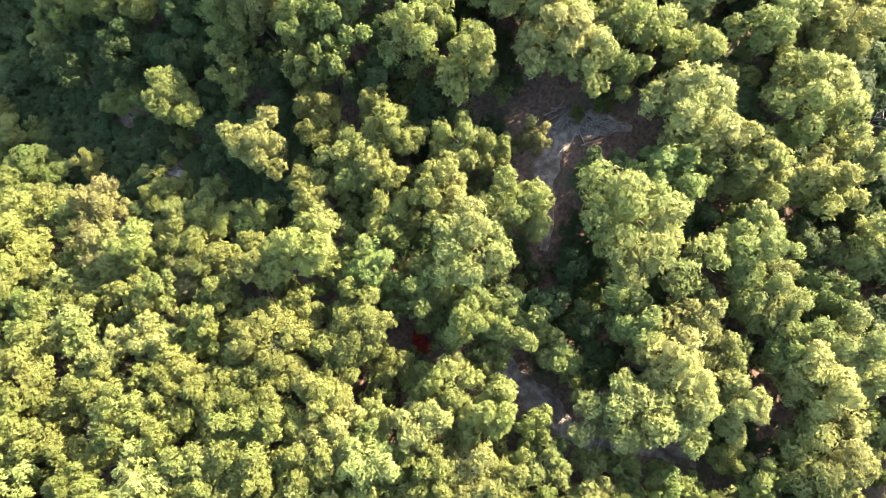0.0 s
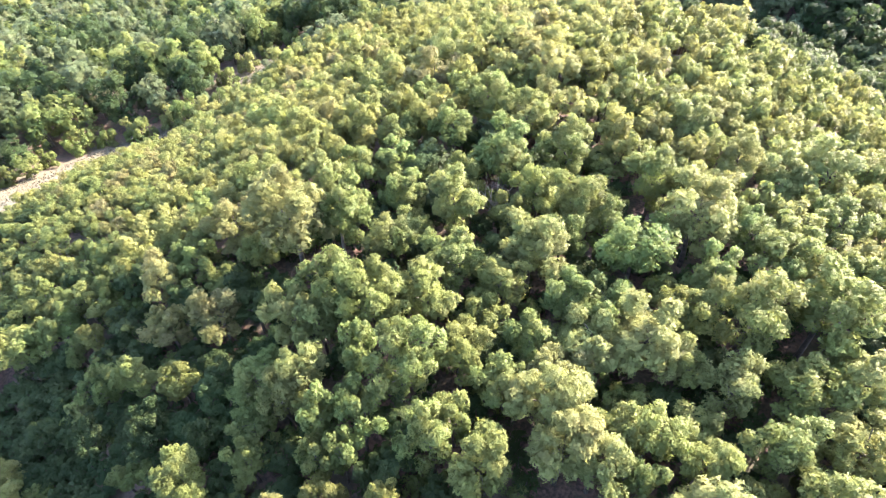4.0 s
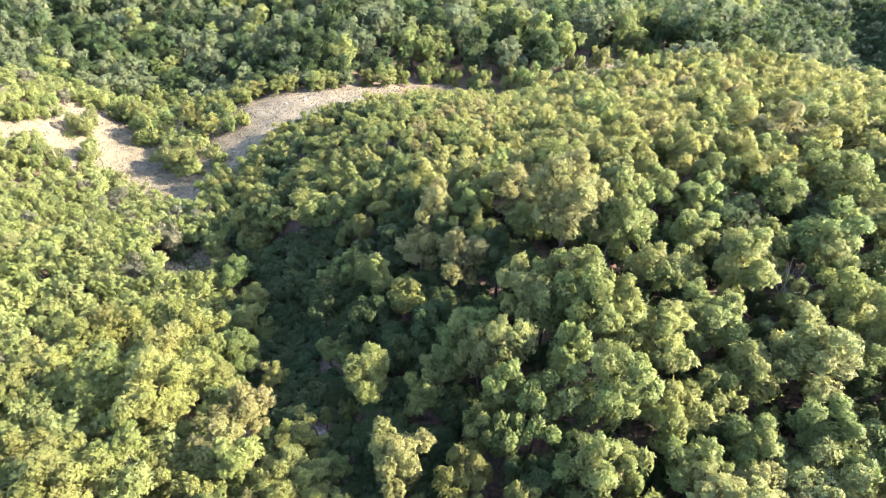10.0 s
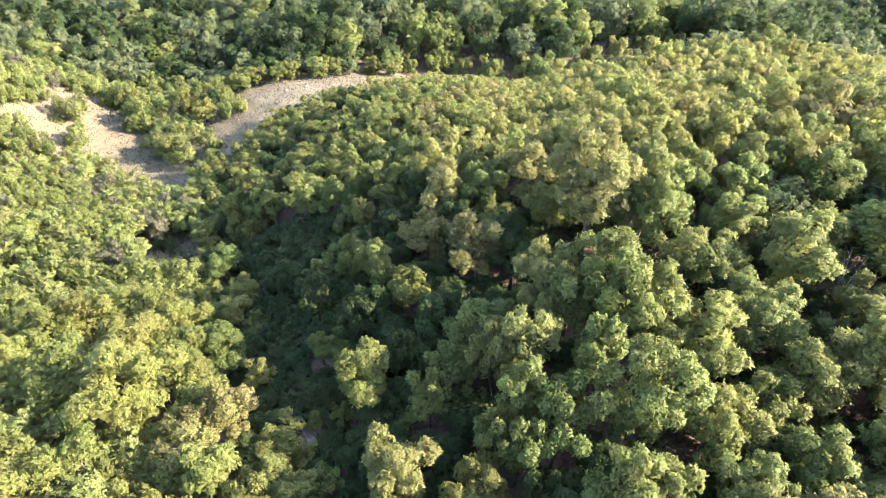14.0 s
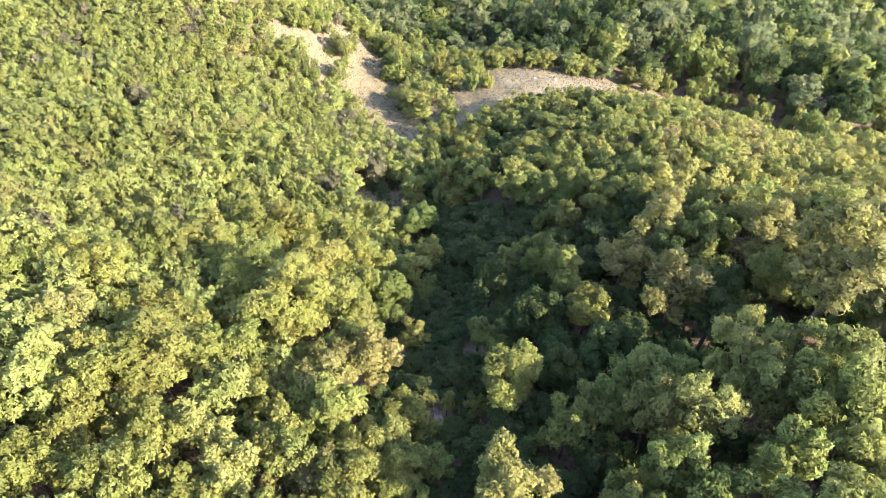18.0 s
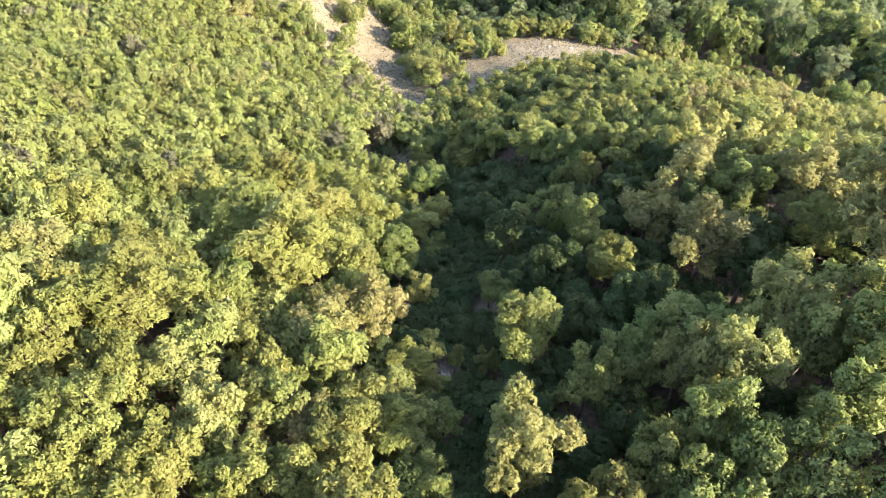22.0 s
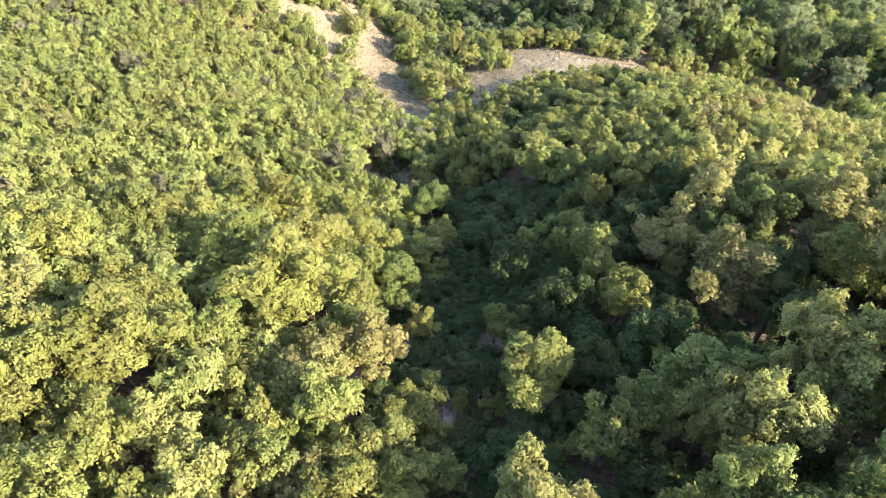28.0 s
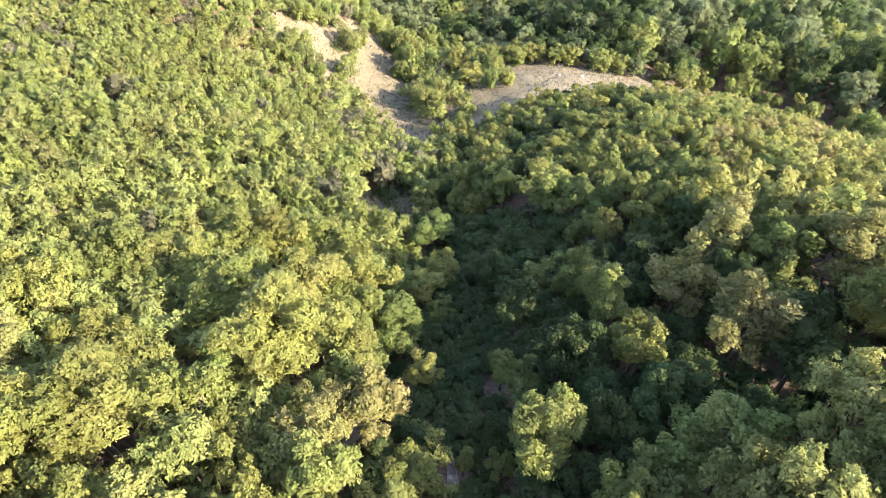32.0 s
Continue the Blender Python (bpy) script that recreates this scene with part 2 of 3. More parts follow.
    [(-62.5, 72, 2.6), (-60.5, 77, 5.0), (-57.5, 81.5, 6.2), (-52, 75.5, 6.6), (-46, 72.5, 5.4), (-39, 66, 3.8), (-34, 61, 2.2)],
    [(-30.2, 47.4, 3.0), (-28.6, 43.6, 2.8), (-27.2, 40.6, 2.2)],
    [(59, 66, 2.4), (60.5, 60, 2.8), (61, 57, 2.0)],
]
CLEARING = [
    [(10.5, 3.4, 2.6), (14, 5.0, 2.8), (17, 2.6, 2.4)],
    [(-0.6, -3.2, 1.3), (0.3, -7, 1.8), (0.8, -11, 1.5)],
    [(7.4, -1.0, 1.0), (9.6, 0.8, 1.2)],
    [(3, -14.3, 1.0), (6.2, -17.6, 1.2)],
    [(-3.8, 0.2, 1.0), (-3.0, -1.0, 0.9)],
    [(-22.6, 8.3, 1.3), (-21.0, 6.9, 1.3)],
    [(2.4, 14.6, 1.2), (4.5, 13.2, 1.2)],
]
GULLY = [[(-6, 15, 1.6), (-9, 20, 2.2), (-12, 25.5, 2.5), (-17, 35, 3.0), (-21, 42, 3.2), (-27, 53, 3.0), (-32, 61, 2.5)]]
RAVINE = [[(-8.4, 19.3, 0.2), (-10, 22, 0.3), (-12, 25.5, 0.32), (-14.9, 29.8, 0.3), (-17.5, 35.4, 0.25)]]


def openness(xs, ys, runs):
    """Over 1 inside a run, falling to 0 two radii out."""
    xs, ys = np.asarray(xs, float), np.asarray(ys, float)
    best = np.zeros_like(xs)
    for run in runs:
        for (ax, ay, ar), (bx, by, br) in zip(run, run[1:]):
            ux, uy = bx - ax, by - ay
            s = np.clip(((xs - ax) * ux + (ys - ay) * uy) / (ux * ux + uy * uy), 0, 1)
            away = np.hypot(xs - ax - s * ux, ys - ay - s * uy)
            best = np.maximum(best, 1.5 - away / (ar + s * (br - ar)))
    return np.clip(best, 0, 1.5)


def spread(near_lo, near_hi, step, far):
    inner = list(np.arange(near_lo, near_hi + 0.01, step))
    lo, hi, gap = [near_lo], [near_hi], step
    while hi[-1] < far:
        gap *= 1.35
        lo.append(lo[-1] - gap)
        hi.append(hi[-1] + gap)
    return np.array(lo[:0:-1] + inner + hi[1:])


def sheet(name, xs, ys, lift, material):
    gx, gy = np.meshgrid(xs, ys)
    gz = land(gx, gy) + lift
    me = bpy.data.meshes.new(name)
    nx, ny = len(xs), len(ys)
    idx = (np.arange(ny - 1)[:, None] * nx + np.arange(nx - 1)).ravel()
    fill_mesh(me, np.stack([gx, gy, gz], -1).reshape(-1, 3), np.stack([idx, idx + 1, idx + nx + 1, idx + nx], -1), [material])
    return me, gx.ravel(), gy.ravel()


def fill_mesh(me, co, quads, materials, slots=None, smooth=True, lie=None):
    """Corners and faces, all of three or all of four corners, into a mesh."""
    me.vertices.add(len(co))
    me.vertices.foreach_set("co", np.asarray(co, np.float32).ravel())
    me.loops.add(quads.size)
    me.loops.foreach_set("vertex_index", np.asarray(quads, np.int32).ravel())
    me.polygons.add(len(quads))
    me.polygons.foreach_set("loop_start", np.arange(0, quads.size, quads.shape[1], dtype=np.int32))
    me.polygons.foreach_set("use_smooth", np.full(len(quads), smooth))
    for m in materials:
        me.materials.append(m)
    if slots is not None:
        me.polygons.foreach_set("material_index", np.asarray(slots, np.int32))
    if lie is not None:
        me.attributes.new("lie", "FLOAT_VECTOR", "POINT").data.foreach_set("vector", np.asarray(lie, np.float32).ravel())
    me.update(calc_edges=True)
    return me


ground_mesh, vx, vy = sheet("ground", spread(-95, 130, 0.9, 2600), spread(-45, 190, 0.9, 2600), 0.0, GROUND)
ground_mesh.attributes.new("open", "FLOAT", "POINT").data.foreach_set("value", openness(vx, vy, MEADOW).astype(np.float32))
tagged(new("ground", ground_mesh), "brown leaf litter and dry pale grass on hilly ground", "ground", kind="structure")


def ribbon(name, run, label):
    """A worn track with two ruts, laid on the ground along a run of (x, y, half width)."""
    pts = []
    for (ax, ay, ar), (bx, by, br) in zip(run, run[1:]):
        steps = max(2, int(math.hypot(bx - ax, by - ay) / 0.35))
        pts += [(ax + (bx - ax) * k / steps, ay + (by - ay) * k / steps, ar + (br - ar) * k / steps) for k in range(steps)]
    pts = np.array(pts + [run[-1]])
    way = np.gradient(pts[:, :2], axis=0)
    way /= np.linalg.norm(way, axis=1)[:, None]
    rows = []
    for k, s in enumerate(np.linspace(-1, 1, 13)):
        wob = 1 + 0.22 * np.sin(np.arange(len(pts)) * 0.45 + k * 0.5) + 0.12 * np.sin(np.arange(len(pts)) * 1.7)
        x = pts[:, 0] - way[:, 1] * pts[:, 2] * s * wob
        y = pts[:, 1] + way[:, 0] * pts[:, 2] * s * wob
        rut = -0.05 * math.exp(-((abs(s) - 0.55) / 0.16) ** 2)
        rows.append(np.stack([x, y, land(x, y) + (0.07 + rut if abs(s) < 0.95 else -0.05)], -1))
    co, n = np.concatenate(rows), len(pts)
    a = (np.arange(12)[:, None] * n + np.arange(n - 1)).ravel()
    me = fill_mesh(bpy.data.meshes.new(name), co, np.stack([a + n, a + n + 1, a + 1, a], -1), [TRACK])
    return tagged(new(name, me), label, "track", kind="structure")


ribbon("dirt_track", [(-0.9, -2.6, 0.5), (-0.2, -4.4, 0.85), (0.4, -7.5, 0.95), (0.6, -11, 0.8), (1.9, -13.4, 0.6), (3.4, -14.8, 0.6), (6.0, -17.4, 0.7)], "worn pale dirt track between the oaks")
ribbon("forest_path", [(7.4, -1.0, 0.3), (9.2, 0.4, 0.4), (10.6, 2.6, 0.8), (12.2, 4.2, 1.1), (15.2, 4.6, 1.2), (17.2, 2.6, 0.6), (18.2, 1.6, 0.3)], "bare grey earth path through a small clearing")
ribbon("ravine_path", RAVINE[0], "narrow earth path in the shaded ravine bottom")


# ---- trees ----
def leaves(rng, lobes, count, size, corners=4):
    """Leaf sprays over the skins of the lobes (x, y, z, radius): their corners, four to a folded spray or three to a flat
    one, and at each corner the way in which its many small leaves mostly face."""
    lobes = np.array(lobes)
    share = lobes[:, 3] ** 2 / (lobes[:, 3] ** 2).sum()
    pick = rng.choice(len(lobes), int(count * 1.9), p=share)
    way = rng.normal(size=(len(pick), 3))
    way /= np.linalg.norm(way, axis=1)[:, None]
    rad = lobes[pick, 3] * (0.8 + 0.24 * rng.random(len(pick)) ** 0.7 + 0.5 * rng.random(len(pick)) ** 4)
    at = lobes[pick, :3] + way * rad[:, None]
    deep = (np.linalg.norm(at[:, None] - lobes[None, :, :3], axis=2) / lobes[None, :, 3]).min(1)
    keep = np.where((deep > 0.74) & (way[:, 2] > -0.8))[0][:count]
    at, way = at[keep], way[keep]
    face = way + rng.normal(size=way.shape) * 0.52 + (0, 0, 0.2)
    face /= np.linalg.norm(face, axis=1)[:, None]
    side = np.cross(face, rng.normal(size=way.shape))
    side /= np.linalg.norm(side, axis=1)[:, None]
    along = np.cross(face, side)
    s = size * (0.65 + 0.7 * rng.random(len(at)))[:, None]
    wide = 0.34 + 0.2 * rng.random((len(at), 1))
    tip = at + along * s * 0.55
    root = at - along * s * 0.5
    fold = face * s * 0.12
    mid = at - lobes[:, :3].mean(0)
    lie = way * 0.42 + 0.25 * mid / np.linalg.norm(mid, axis=1)[:, None] + rng.normal(size=way.shape) * 0.1 + (0, 0, 1.1)
    lie = np.repeat(lie / np.linalg.norm(lie, axis=1)[:, None], corners, 0)
    if corners == 3:
        return np.stack([root - side * s * wide * 0.8, tip, root + side * s * wide], 1).reshape(-1, 3), lie
    co = np.stack([root, at + side * s * wide + fold, tip, at - side * s * wide + fold * rng.random((len(at), 1))], 1)
    return co.reshape(-1, 3), lie


def crown_lobes(rng, tall=1.3, n=9, loose=1.0, tufts=3):
    """A crown about one metre in radius standing on z = 0: boughs round a lopsided dome, each with its own rounded tufts."""
    lobes = [(0, 0, tall * 0.9, 0.5)]
    turn0 = rng.random() * 6.28
    skew = rng.normal(size=2) * 0.1 * loose
    for k in range(n):
        up = -0.8 + 1.72 * (k + 0.5) / n + rng.normal() * 0.08
        up = min(0.95, max(-0.85, up))
        turn = turn0 + k * 2.4 + rng.normal() * 0.3
        out = math.sqrt(1 - up * up) * (0.62 + 0.14 * rng.normal() * loose)
        at = np.array((math.cos(turn) * out + skew[0] * up, math.sin(turn) * out + skew[1] * up, tall * (0.95 + up * 0.68) + rng.normal() * 0.1 * loose))
        lobes.append((*at, (0.24 if tufts < 6 else 0.2) + 0.05 * rng.random()))
        for _ in range(tufts):
            d = rng.normal(size=3) + np.array((at[0], at[1], at[2] - tall * 0.75)) * 1.4
            d = d / np.linalg.norm(d) * (0.24 + 0.1 * rng.random())
            lobes.append((*(at + d), 0.1 + 0.06 * rng.random()))
    return lobes


def stick(a, b, ra, rb, sides=6):
    """Corners and quads of a tapered limb from a to b."""
    a, b = np.array(a, float), np.array(b, float)
    d = (b - a) / np.linalg.norm(b - a)
    u = np.cross(d, (0.3, 0.5, 0.81) if abs(d[2]) < 0.9 else (1, 0, 0))
    u /= np.linalg.norm(u)
    v = np.cross(d, u)
    ang = np.arange(sides) * 2 * math.pi / sides
    ring = np.cos(ang)[:, None] * u + np.sin(ang)[:, None] * v
    co = np.concatenate([a + ring * ra, b + ring * rb])
    k = np.arange(sides)
    return co, np.stack([k, (k + 1) % sides, (k + 1) % sides + sides, k + sides], -1)


def sticks_mesh(name, parts, material):
    co, quads, base = [], [], 0
    for c, q in parts:
        co.append(c)
        quads.append(q + base)
        base += len(c)
    return fill_mesh(bpy.data.meshes.new(name), np.concatenate(co), np.concatenate(quads), [material])


def trunk_parts(rng, bole, tall):
    """A bent, tapered trunk with limbs that reach into the crown, in crown radii."""
    p = [np.array((0, 0, -0.25)), np.array((rng.normal() * 0.05, rng.normal() * 0.05, bole * 0.5)),
         np.array((rng.normal() * 0.1, rng.normal() * 0.1, bole + 0.3)), np.array((rng.normal() * 0.15, rng.normal() * 0.15, bole + tall * 0.95))]
    r = [0.085, 0.065, 0.05, 0.02]
    out = [stick(p[k], p[k + 1], r[k], r[k + 1]) for k in range(3)]
    for k in range(7):
        turn = k * 2.4 + rng.random()
        root = p[2] + (p[3] - p[2]) * (k / 9)
        tip = root + np.array((math.cos(turn) * 0.45, math.sin(turn) * 0.45, 0.25 + 0.25 * rng.random()))
        mid = (root + tip) / 2 + (0, 0, 0.08)
        out += [stick(root, mid, 0.04, 0.028, 5), stick(mid, tip, 0.028, 0.008, 5)]
    return out


BOLE = 1.15                      # bare trunk under the crown, in crown radii
FLAT = 0.86                      # how far the crowns are pressed down
SHAPES = 6
rng = np.random.default_rng(7)
crown_shapes, trunk_meshes, crown_meshes = [], [], {}
for k in range(SHAPES):
    lobes = crown_lobes(rng, 1.12 + 0.07 * k, 11 + k, 0.8 + 0.16 * k, 8)
    co, lie = leaves(rng, lobes, 5400, 0.135, 3)
    co[:, 2] = co[:, 2] * FLAT + BOLE
    crown_shapes.append((co, lie))
    trunk_meshes.append(sticks_mesh("trunk", trunk_parts(rng, BOLE, 1.2), BARK))
stem_meshes, bush_meshes = [], {}
for k in range(3):
    lobes = [(x, y, z * 0.85 - 0.18, r) for x, y, z, r in crown_lobes(rng, 0.95, 11 + k, 1.1, 6)]
    co, lie = leaves(rng, lobes, 2200, 0.15, 3)
    for tone in "ypgdor":
        bush_meshes[tone, k] = fill_mesh(bpy.data.meshes.new("crown"), co, np.arange(len(co)).reshape(-1, 3), [LEAF[tone]], smooth=False, lie=lie)
    stem_meshes.append(sticks_mesh("stem", [stick((0.1 * math.cos(q * 1.3), 0.1 * math.sin(q * 1.3), -0.2), (0.5 * math.cos(q * 1.3 + k), 0.5 * math.sin(q * 1.3 + k), 1.0), 0.05, 0.015, 5) for q in range(5)], BARK))
for tone in LEAF:
    for k in range(SHAPES):
        co, lie = crown_shapes[k]
        crown_meshes[tone, k] = fill_mesh(bpy.data.meshes.new("crown"), co, np.arange(len(co)).reshape(-1, 3), [LEAF[tone]], smooth=False, lie=lie)

LOOK = {
    "y": "broad oak tree with sunlit yellow-green leaves on the slope",
    "g": "oak tree with dense mid-green leaves among its neighbours",
    "p": "oak tree with pale grey-green leaves in rounded boughs",
    "d": "small oak tree in the shaded ravine, green leaves darkened for shade",
    "o": "oak tree with olive leaves turning brown at the top",
    "b": "oak tree among its neighbours, green leaves greyed for haze",
    "t": "half-bare oak tree with dull grey-brown leaves",
    "r": "low shrub with bright red autumn leaves on leaf litter",
}
models = {}
placed = []                     # x, y, crown radius of every tree
pick = random.Random(11)


def model(kind, tone, k):
    """The first tree of a look; the others are copied from it."""
    root = new(kind)
    if kind == "shrub":
        trunk, crown = new("stem", stem_meshes[k]), new("crown", bush_meshes[tone, k])
    else:
        trunk, crown = new("trunk", trunk_meshes[k]), new("crown", crown_meshes[tone, k])
    trunk.parent = crown.parent = root
    root.matrix_basis = Matrix.Translation((0, 0, -500))
    return root


def stand(kind, x, y, r, tone, height, label, group, category="tree"):
    """Plants a tree or shrub: crown radius r and total height in metres."""
    k = pick.randrange(3 if kind == "shrub" else SHAPES)
    tall = 1.5 if kind == "shrub" else BOLE + (1.15 * 1.95 + 0.25) * FLAT
    m = pose(x, y, ground_z(x, y), pick.uniform(-4, 4), pick.uniform(-4, 4), pick.uniform(0, 360)) @ Matrix.Diagonal((r, r * pick.uniform(0.9, 1.1), height / tall, 1))
    if (kind, tone, k) not in models:
        ob = models[kind, tone, k] = model(kind, tone, k)
    else:
        src = models[kind, tone, k]
        ob = copy_thing(src, Matrix())
    ob.matrix_basis = m
    tagged(ob, label, category, group)
    placed.append((x, y, r))
    return ob


def stature(x, y):
    """How tall the wood grows: full height near the ridge, scrub at the meadow's edge, tall again beyond."""
    edge = 94 + 0.12 * max(0.0, x - 12)
    if openness([x], [y], GULLY)[0] > 0:
        return 0.6
    if 1.5 < x < 14 and 13 < y < 29 or 4 < x < 14 and 29 <= y < 38:
        return 1.38
    if y > edge:
        return min(1.15, 0.55 + (y - edge) * 0.07)
    if x > 8 and y > 97.5 + 0.25 * (x - 21) - 12 and x < 48:
        return 0.42
    tall = min(1.0, max(0.0, (x - 6 - 0.25 * (y - 50)) / 14))
    return 1 - 0.5 * min(1.0, max(0.0, (y - 42) / 18)) * (1 - tall) + 0.08 * tall


def room(x, y):
    """The way from a place to the edge of the nearest clearing or track."""
    best = 9.0
    for run in CLEARING:
        for (ax, ay, ar), (bx, by, br) in zip(run, run[1:]):
            s = min(1.0, max(0.0, ((x - ax) * (bx - ax) + (y - ay) * (by - ay)) / ((bx - ax) ** 2 + (by - ay) ** 2)))
            best = min(best, math.hypot(x - ax - s * (bx - ax), y - ay - s * (by - ay)) - 0.3 * (ar + s * (br - ar)))
    return best


def oak(x, y, r, tone, low=1.0):
    r = min(r * 1.24, max(1.15, room(x, y)))
    stand("oak_tree", x, y, r, tone, (3.4 + 1.85 * r) * stature(x, y) * low, LOOK[tone], "oak trees of the wood")


def shrub(x, y, r, tone, height=None):
    label = LOOK["r"] if tone == "r" else "rounded green shrub beside the dry grass"
    stand("shrub", x, y, r, tone, height or 2.0 * r + 0.6, label, "shrubs of the meadow edge", "shrub")


# ---- the oaks that stand out one by one ----
# tone d carries the shade round an oak in its leaf colour
oak(-5.6, 23.7, 1.8, "y", 0.92); oak(-2.9, 16.4, 1.6, "p", 1.12)
oak(-0, 23.5, 1.27, "g"); oak(2.5, 23.5, 1.08, "p"); oak(4.7, 24.2, 1.47, "p")
oak(6.3, 29.6, 1.62, "p"); oak(7.6, 27.4, 1.51, "p"); oak(7.7, 22.7, 1.47, "g")
oak(4.4, 20.4, 1.34, "g"); oak(2.2, 18.2, 1.07, "g"); oak(1.5, 16.3, 1.26, "y")
oak(3.6, 17.3, 1.14, "g"); oak(5.9, 18.5, 1.25, "g"); oak(-1.5, 21.6, 1.16, "y")
oak(-3.5, 31.8, 1.38, "y"); oak(-5.9, 34.8, 1.4, "y"); oak(-8.9, 36.5, 1.18, "g")
oak(-6.5, 44.9, 1.4, "y"); oak(-2.4, 37.3, 1.6, "o"); oak(-0.1, 39.6, 1.21, "d")
oak(1.7, 34.6, 1.8, "o"); oak(-1.1, 42.7, 1.7, "o"); oak(2.6, 42.2, 1.62, "g")
oak(6.9, 42.5, 2.14, "o"); oak(7.4, 38.1, 1.43, "g"); oak(-9.9, 28.2, 0.94, "g")
oak(-7.3, 22.3, 0.64, "y"); oak(-9.1, 21.5, 0.52, "y"); oak(-3.9, 25.5, 0.9, "d")
oak(2, 46.8, 1.31, "g"); oak(5.8, 50.3, 1.34, "g"); oak(-9.8, 46.3, 1.11, "g")
oak(-7.9, 42.5, 0.92, "g"); oak(-16.4, 57.6, 1.67, "y"); oak(-17, 64.7, 1.65, "g")
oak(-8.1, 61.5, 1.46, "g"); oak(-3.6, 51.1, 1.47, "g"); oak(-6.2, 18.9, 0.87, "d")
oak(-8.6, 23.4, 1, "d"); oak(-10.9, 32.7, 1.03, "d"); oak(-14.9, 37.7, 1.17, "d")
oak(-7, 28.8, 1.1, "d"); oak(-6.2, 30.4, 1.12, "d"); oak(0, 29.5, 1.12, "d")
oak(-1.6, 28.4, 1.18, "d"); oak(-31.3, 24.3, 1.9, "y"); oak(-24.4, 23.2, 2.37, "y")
oak(-23.3, 26.7, 2.32, "y"); oak(-27.4, 16.3, 1.68, "y"); oak(-25.4, 16, 1.48, "y")
oak(-29.3, 13.1, 1.54, "o"); oak(-23.3, 13.2, 2.07, "y"); oak(-25.5, 11.5, 1.28, "y")
oak(-24.7, 9.9, 1.21, "y"); oak(-22.7, 10, 1.06, "y"); oak(-19.9, 9.9, 1.29, "y")
oak(-18.5, 11.7, 1.22, "p"); oak(-15.8, 10.1, 1.38, "p"); oak(-17.3, 8.8, 0.97, "y")
oak(-18.3, 15.9, 1.23, "y"); oak(-16.7, 16.1, 1.22, "y"); oak(-15.6, 17.8, 1.43, "o")
oak(-14.7, 21.4, 1.64, "o"); oak(-13.3, 14.9, 1, "y"); oak(-15.7, 13.6, 1.12, "y")
oak(-10.6, 17.2, 1.32, "p"); oak(-11, 20, 1.27, "y"); oak(-8.9, 14.9, 1.48, "y")
oak(-10.9, 14.4, 1.23, "y"); oak(-12.1, 12.8, 1.18, "o"); oak(-13.7, 12.1, 1.05, "g")
oak(-10, 11.9, 1.37, "y"); oak(-10.6, 10.1, 1.07, "y"); oak(-12.6, 9.3, 1.18, "y")
oak(-15, 7.6, 1.25, "y"); oak(-16.7, 6.4, 1.11, "y"); oak(-17.7, 5.1, 0.96, "y")
oak(-20.2, 6.5, 1.03, "y"); oak(-22.9, 8.1, 0.99, "y"); oak(-17.3, 24.3, 1.33, "y")
oak(-18, 29.3, 1.91, "g"); oak(-14.4, 26.4, 0.96, "y"); oak(-20.7, 27.7, 1.69, "y")
oak(-18.8, 33.8, 1.38, "g"); oak(-18.7, 37.3, 1.22, "y"); oak(-22.2, 41.7, 1.33, "g")
oak(-7.1, 13.9, 0.9, "g"); oak(-5.9, 12.7, 1.1, "g"); oak(-3.8, 14.3, 0.99, "d")
oak(-7.8, 17.2, 0.85, "g"); oak(-22.2, 18.2, 1.36, "g"); oak(-32.1, 16.9, 1.4, "y")
oak(-35.1, 16.8, 1.42, "y"); oak(-33.9, 22.4, 1.43, "g"); oak(-31.4, 29.3, 1.87, "y")
oak(-28.8, 31.4, 1.91, "y"); oak(-25.8, 33.1, 1.93, "y"); oak(-21.4, 31.5, 1.59, "y")
oak(10.2, 36.4, 2.91, "o"); oak(13.5, 35.3, 2.08, "g"); oak(16.1, 42.6, 1.72, "p")
oak(19.9, 42.3, 1.72, "g"); oak(16.4, 31.6, 1.72, "g"); oak(22.8, 41.2, 1.69, "g")
oak(26.4, 34.4, 1.8, "y"); oak(30.7, 33.9, 2.31, "g"); oak(22.6, 30.5, 2.19, "g")
oak(18.9, 26.1, 2.05, "g"); oak(11.8, 24.7, 2.16, "y"); oak(14.9, 23.8, 1.98, "y")
oak(10, 19.8, 1.8, "g"); oak(14.3, 18.4, 1.82, "y"); oak(17.7, 20.8, 1.47, "y")
oak(20.8, 21.5, 1.7, "y"); oak(24.3, 22.3, 2.16, "p"); oak(29.8, 27.9, 1.65, "y")
oak(26.2, 28, 1.41, "y"); oak(31.8, 24.6, 2.02, "y"); oak(28.2, 22.7, 1.52, "g")
oak(23.4, 17.1, 1.79, "g"); oak(35.7, 30.2, 1.96, "g"); oak(19.4, 16.5, 1.57, "g")
oak(15.6, 14.9, 1.72, "g"); oak(25, 14.8, 1.91, "g"); oak(11.2, 15, 1.29, "g")
oak(8.9, 14.1, 1.45, "g"); oak(20.6, 36.2, 1.58, "g"); oak(16.4, 37.3, 1.6, "g")
oak(25.5, 44.2, 1.77, "g"); oak(30.1, 40.8, 1.97, "g"); oak(35.2, 42.3, 2.01, "g")
oak(36.8, 37, 2.15, "g"); oak(9.7, 28.7, 1.84, "g"); oak(12.7, 41.9, 1.71, "y")
oak(12.2, 48.1, 1.85, "y"); oak(17.9, 52.2, 1.96, "y"); oak(25.2, 58.9, 2.16, "y")
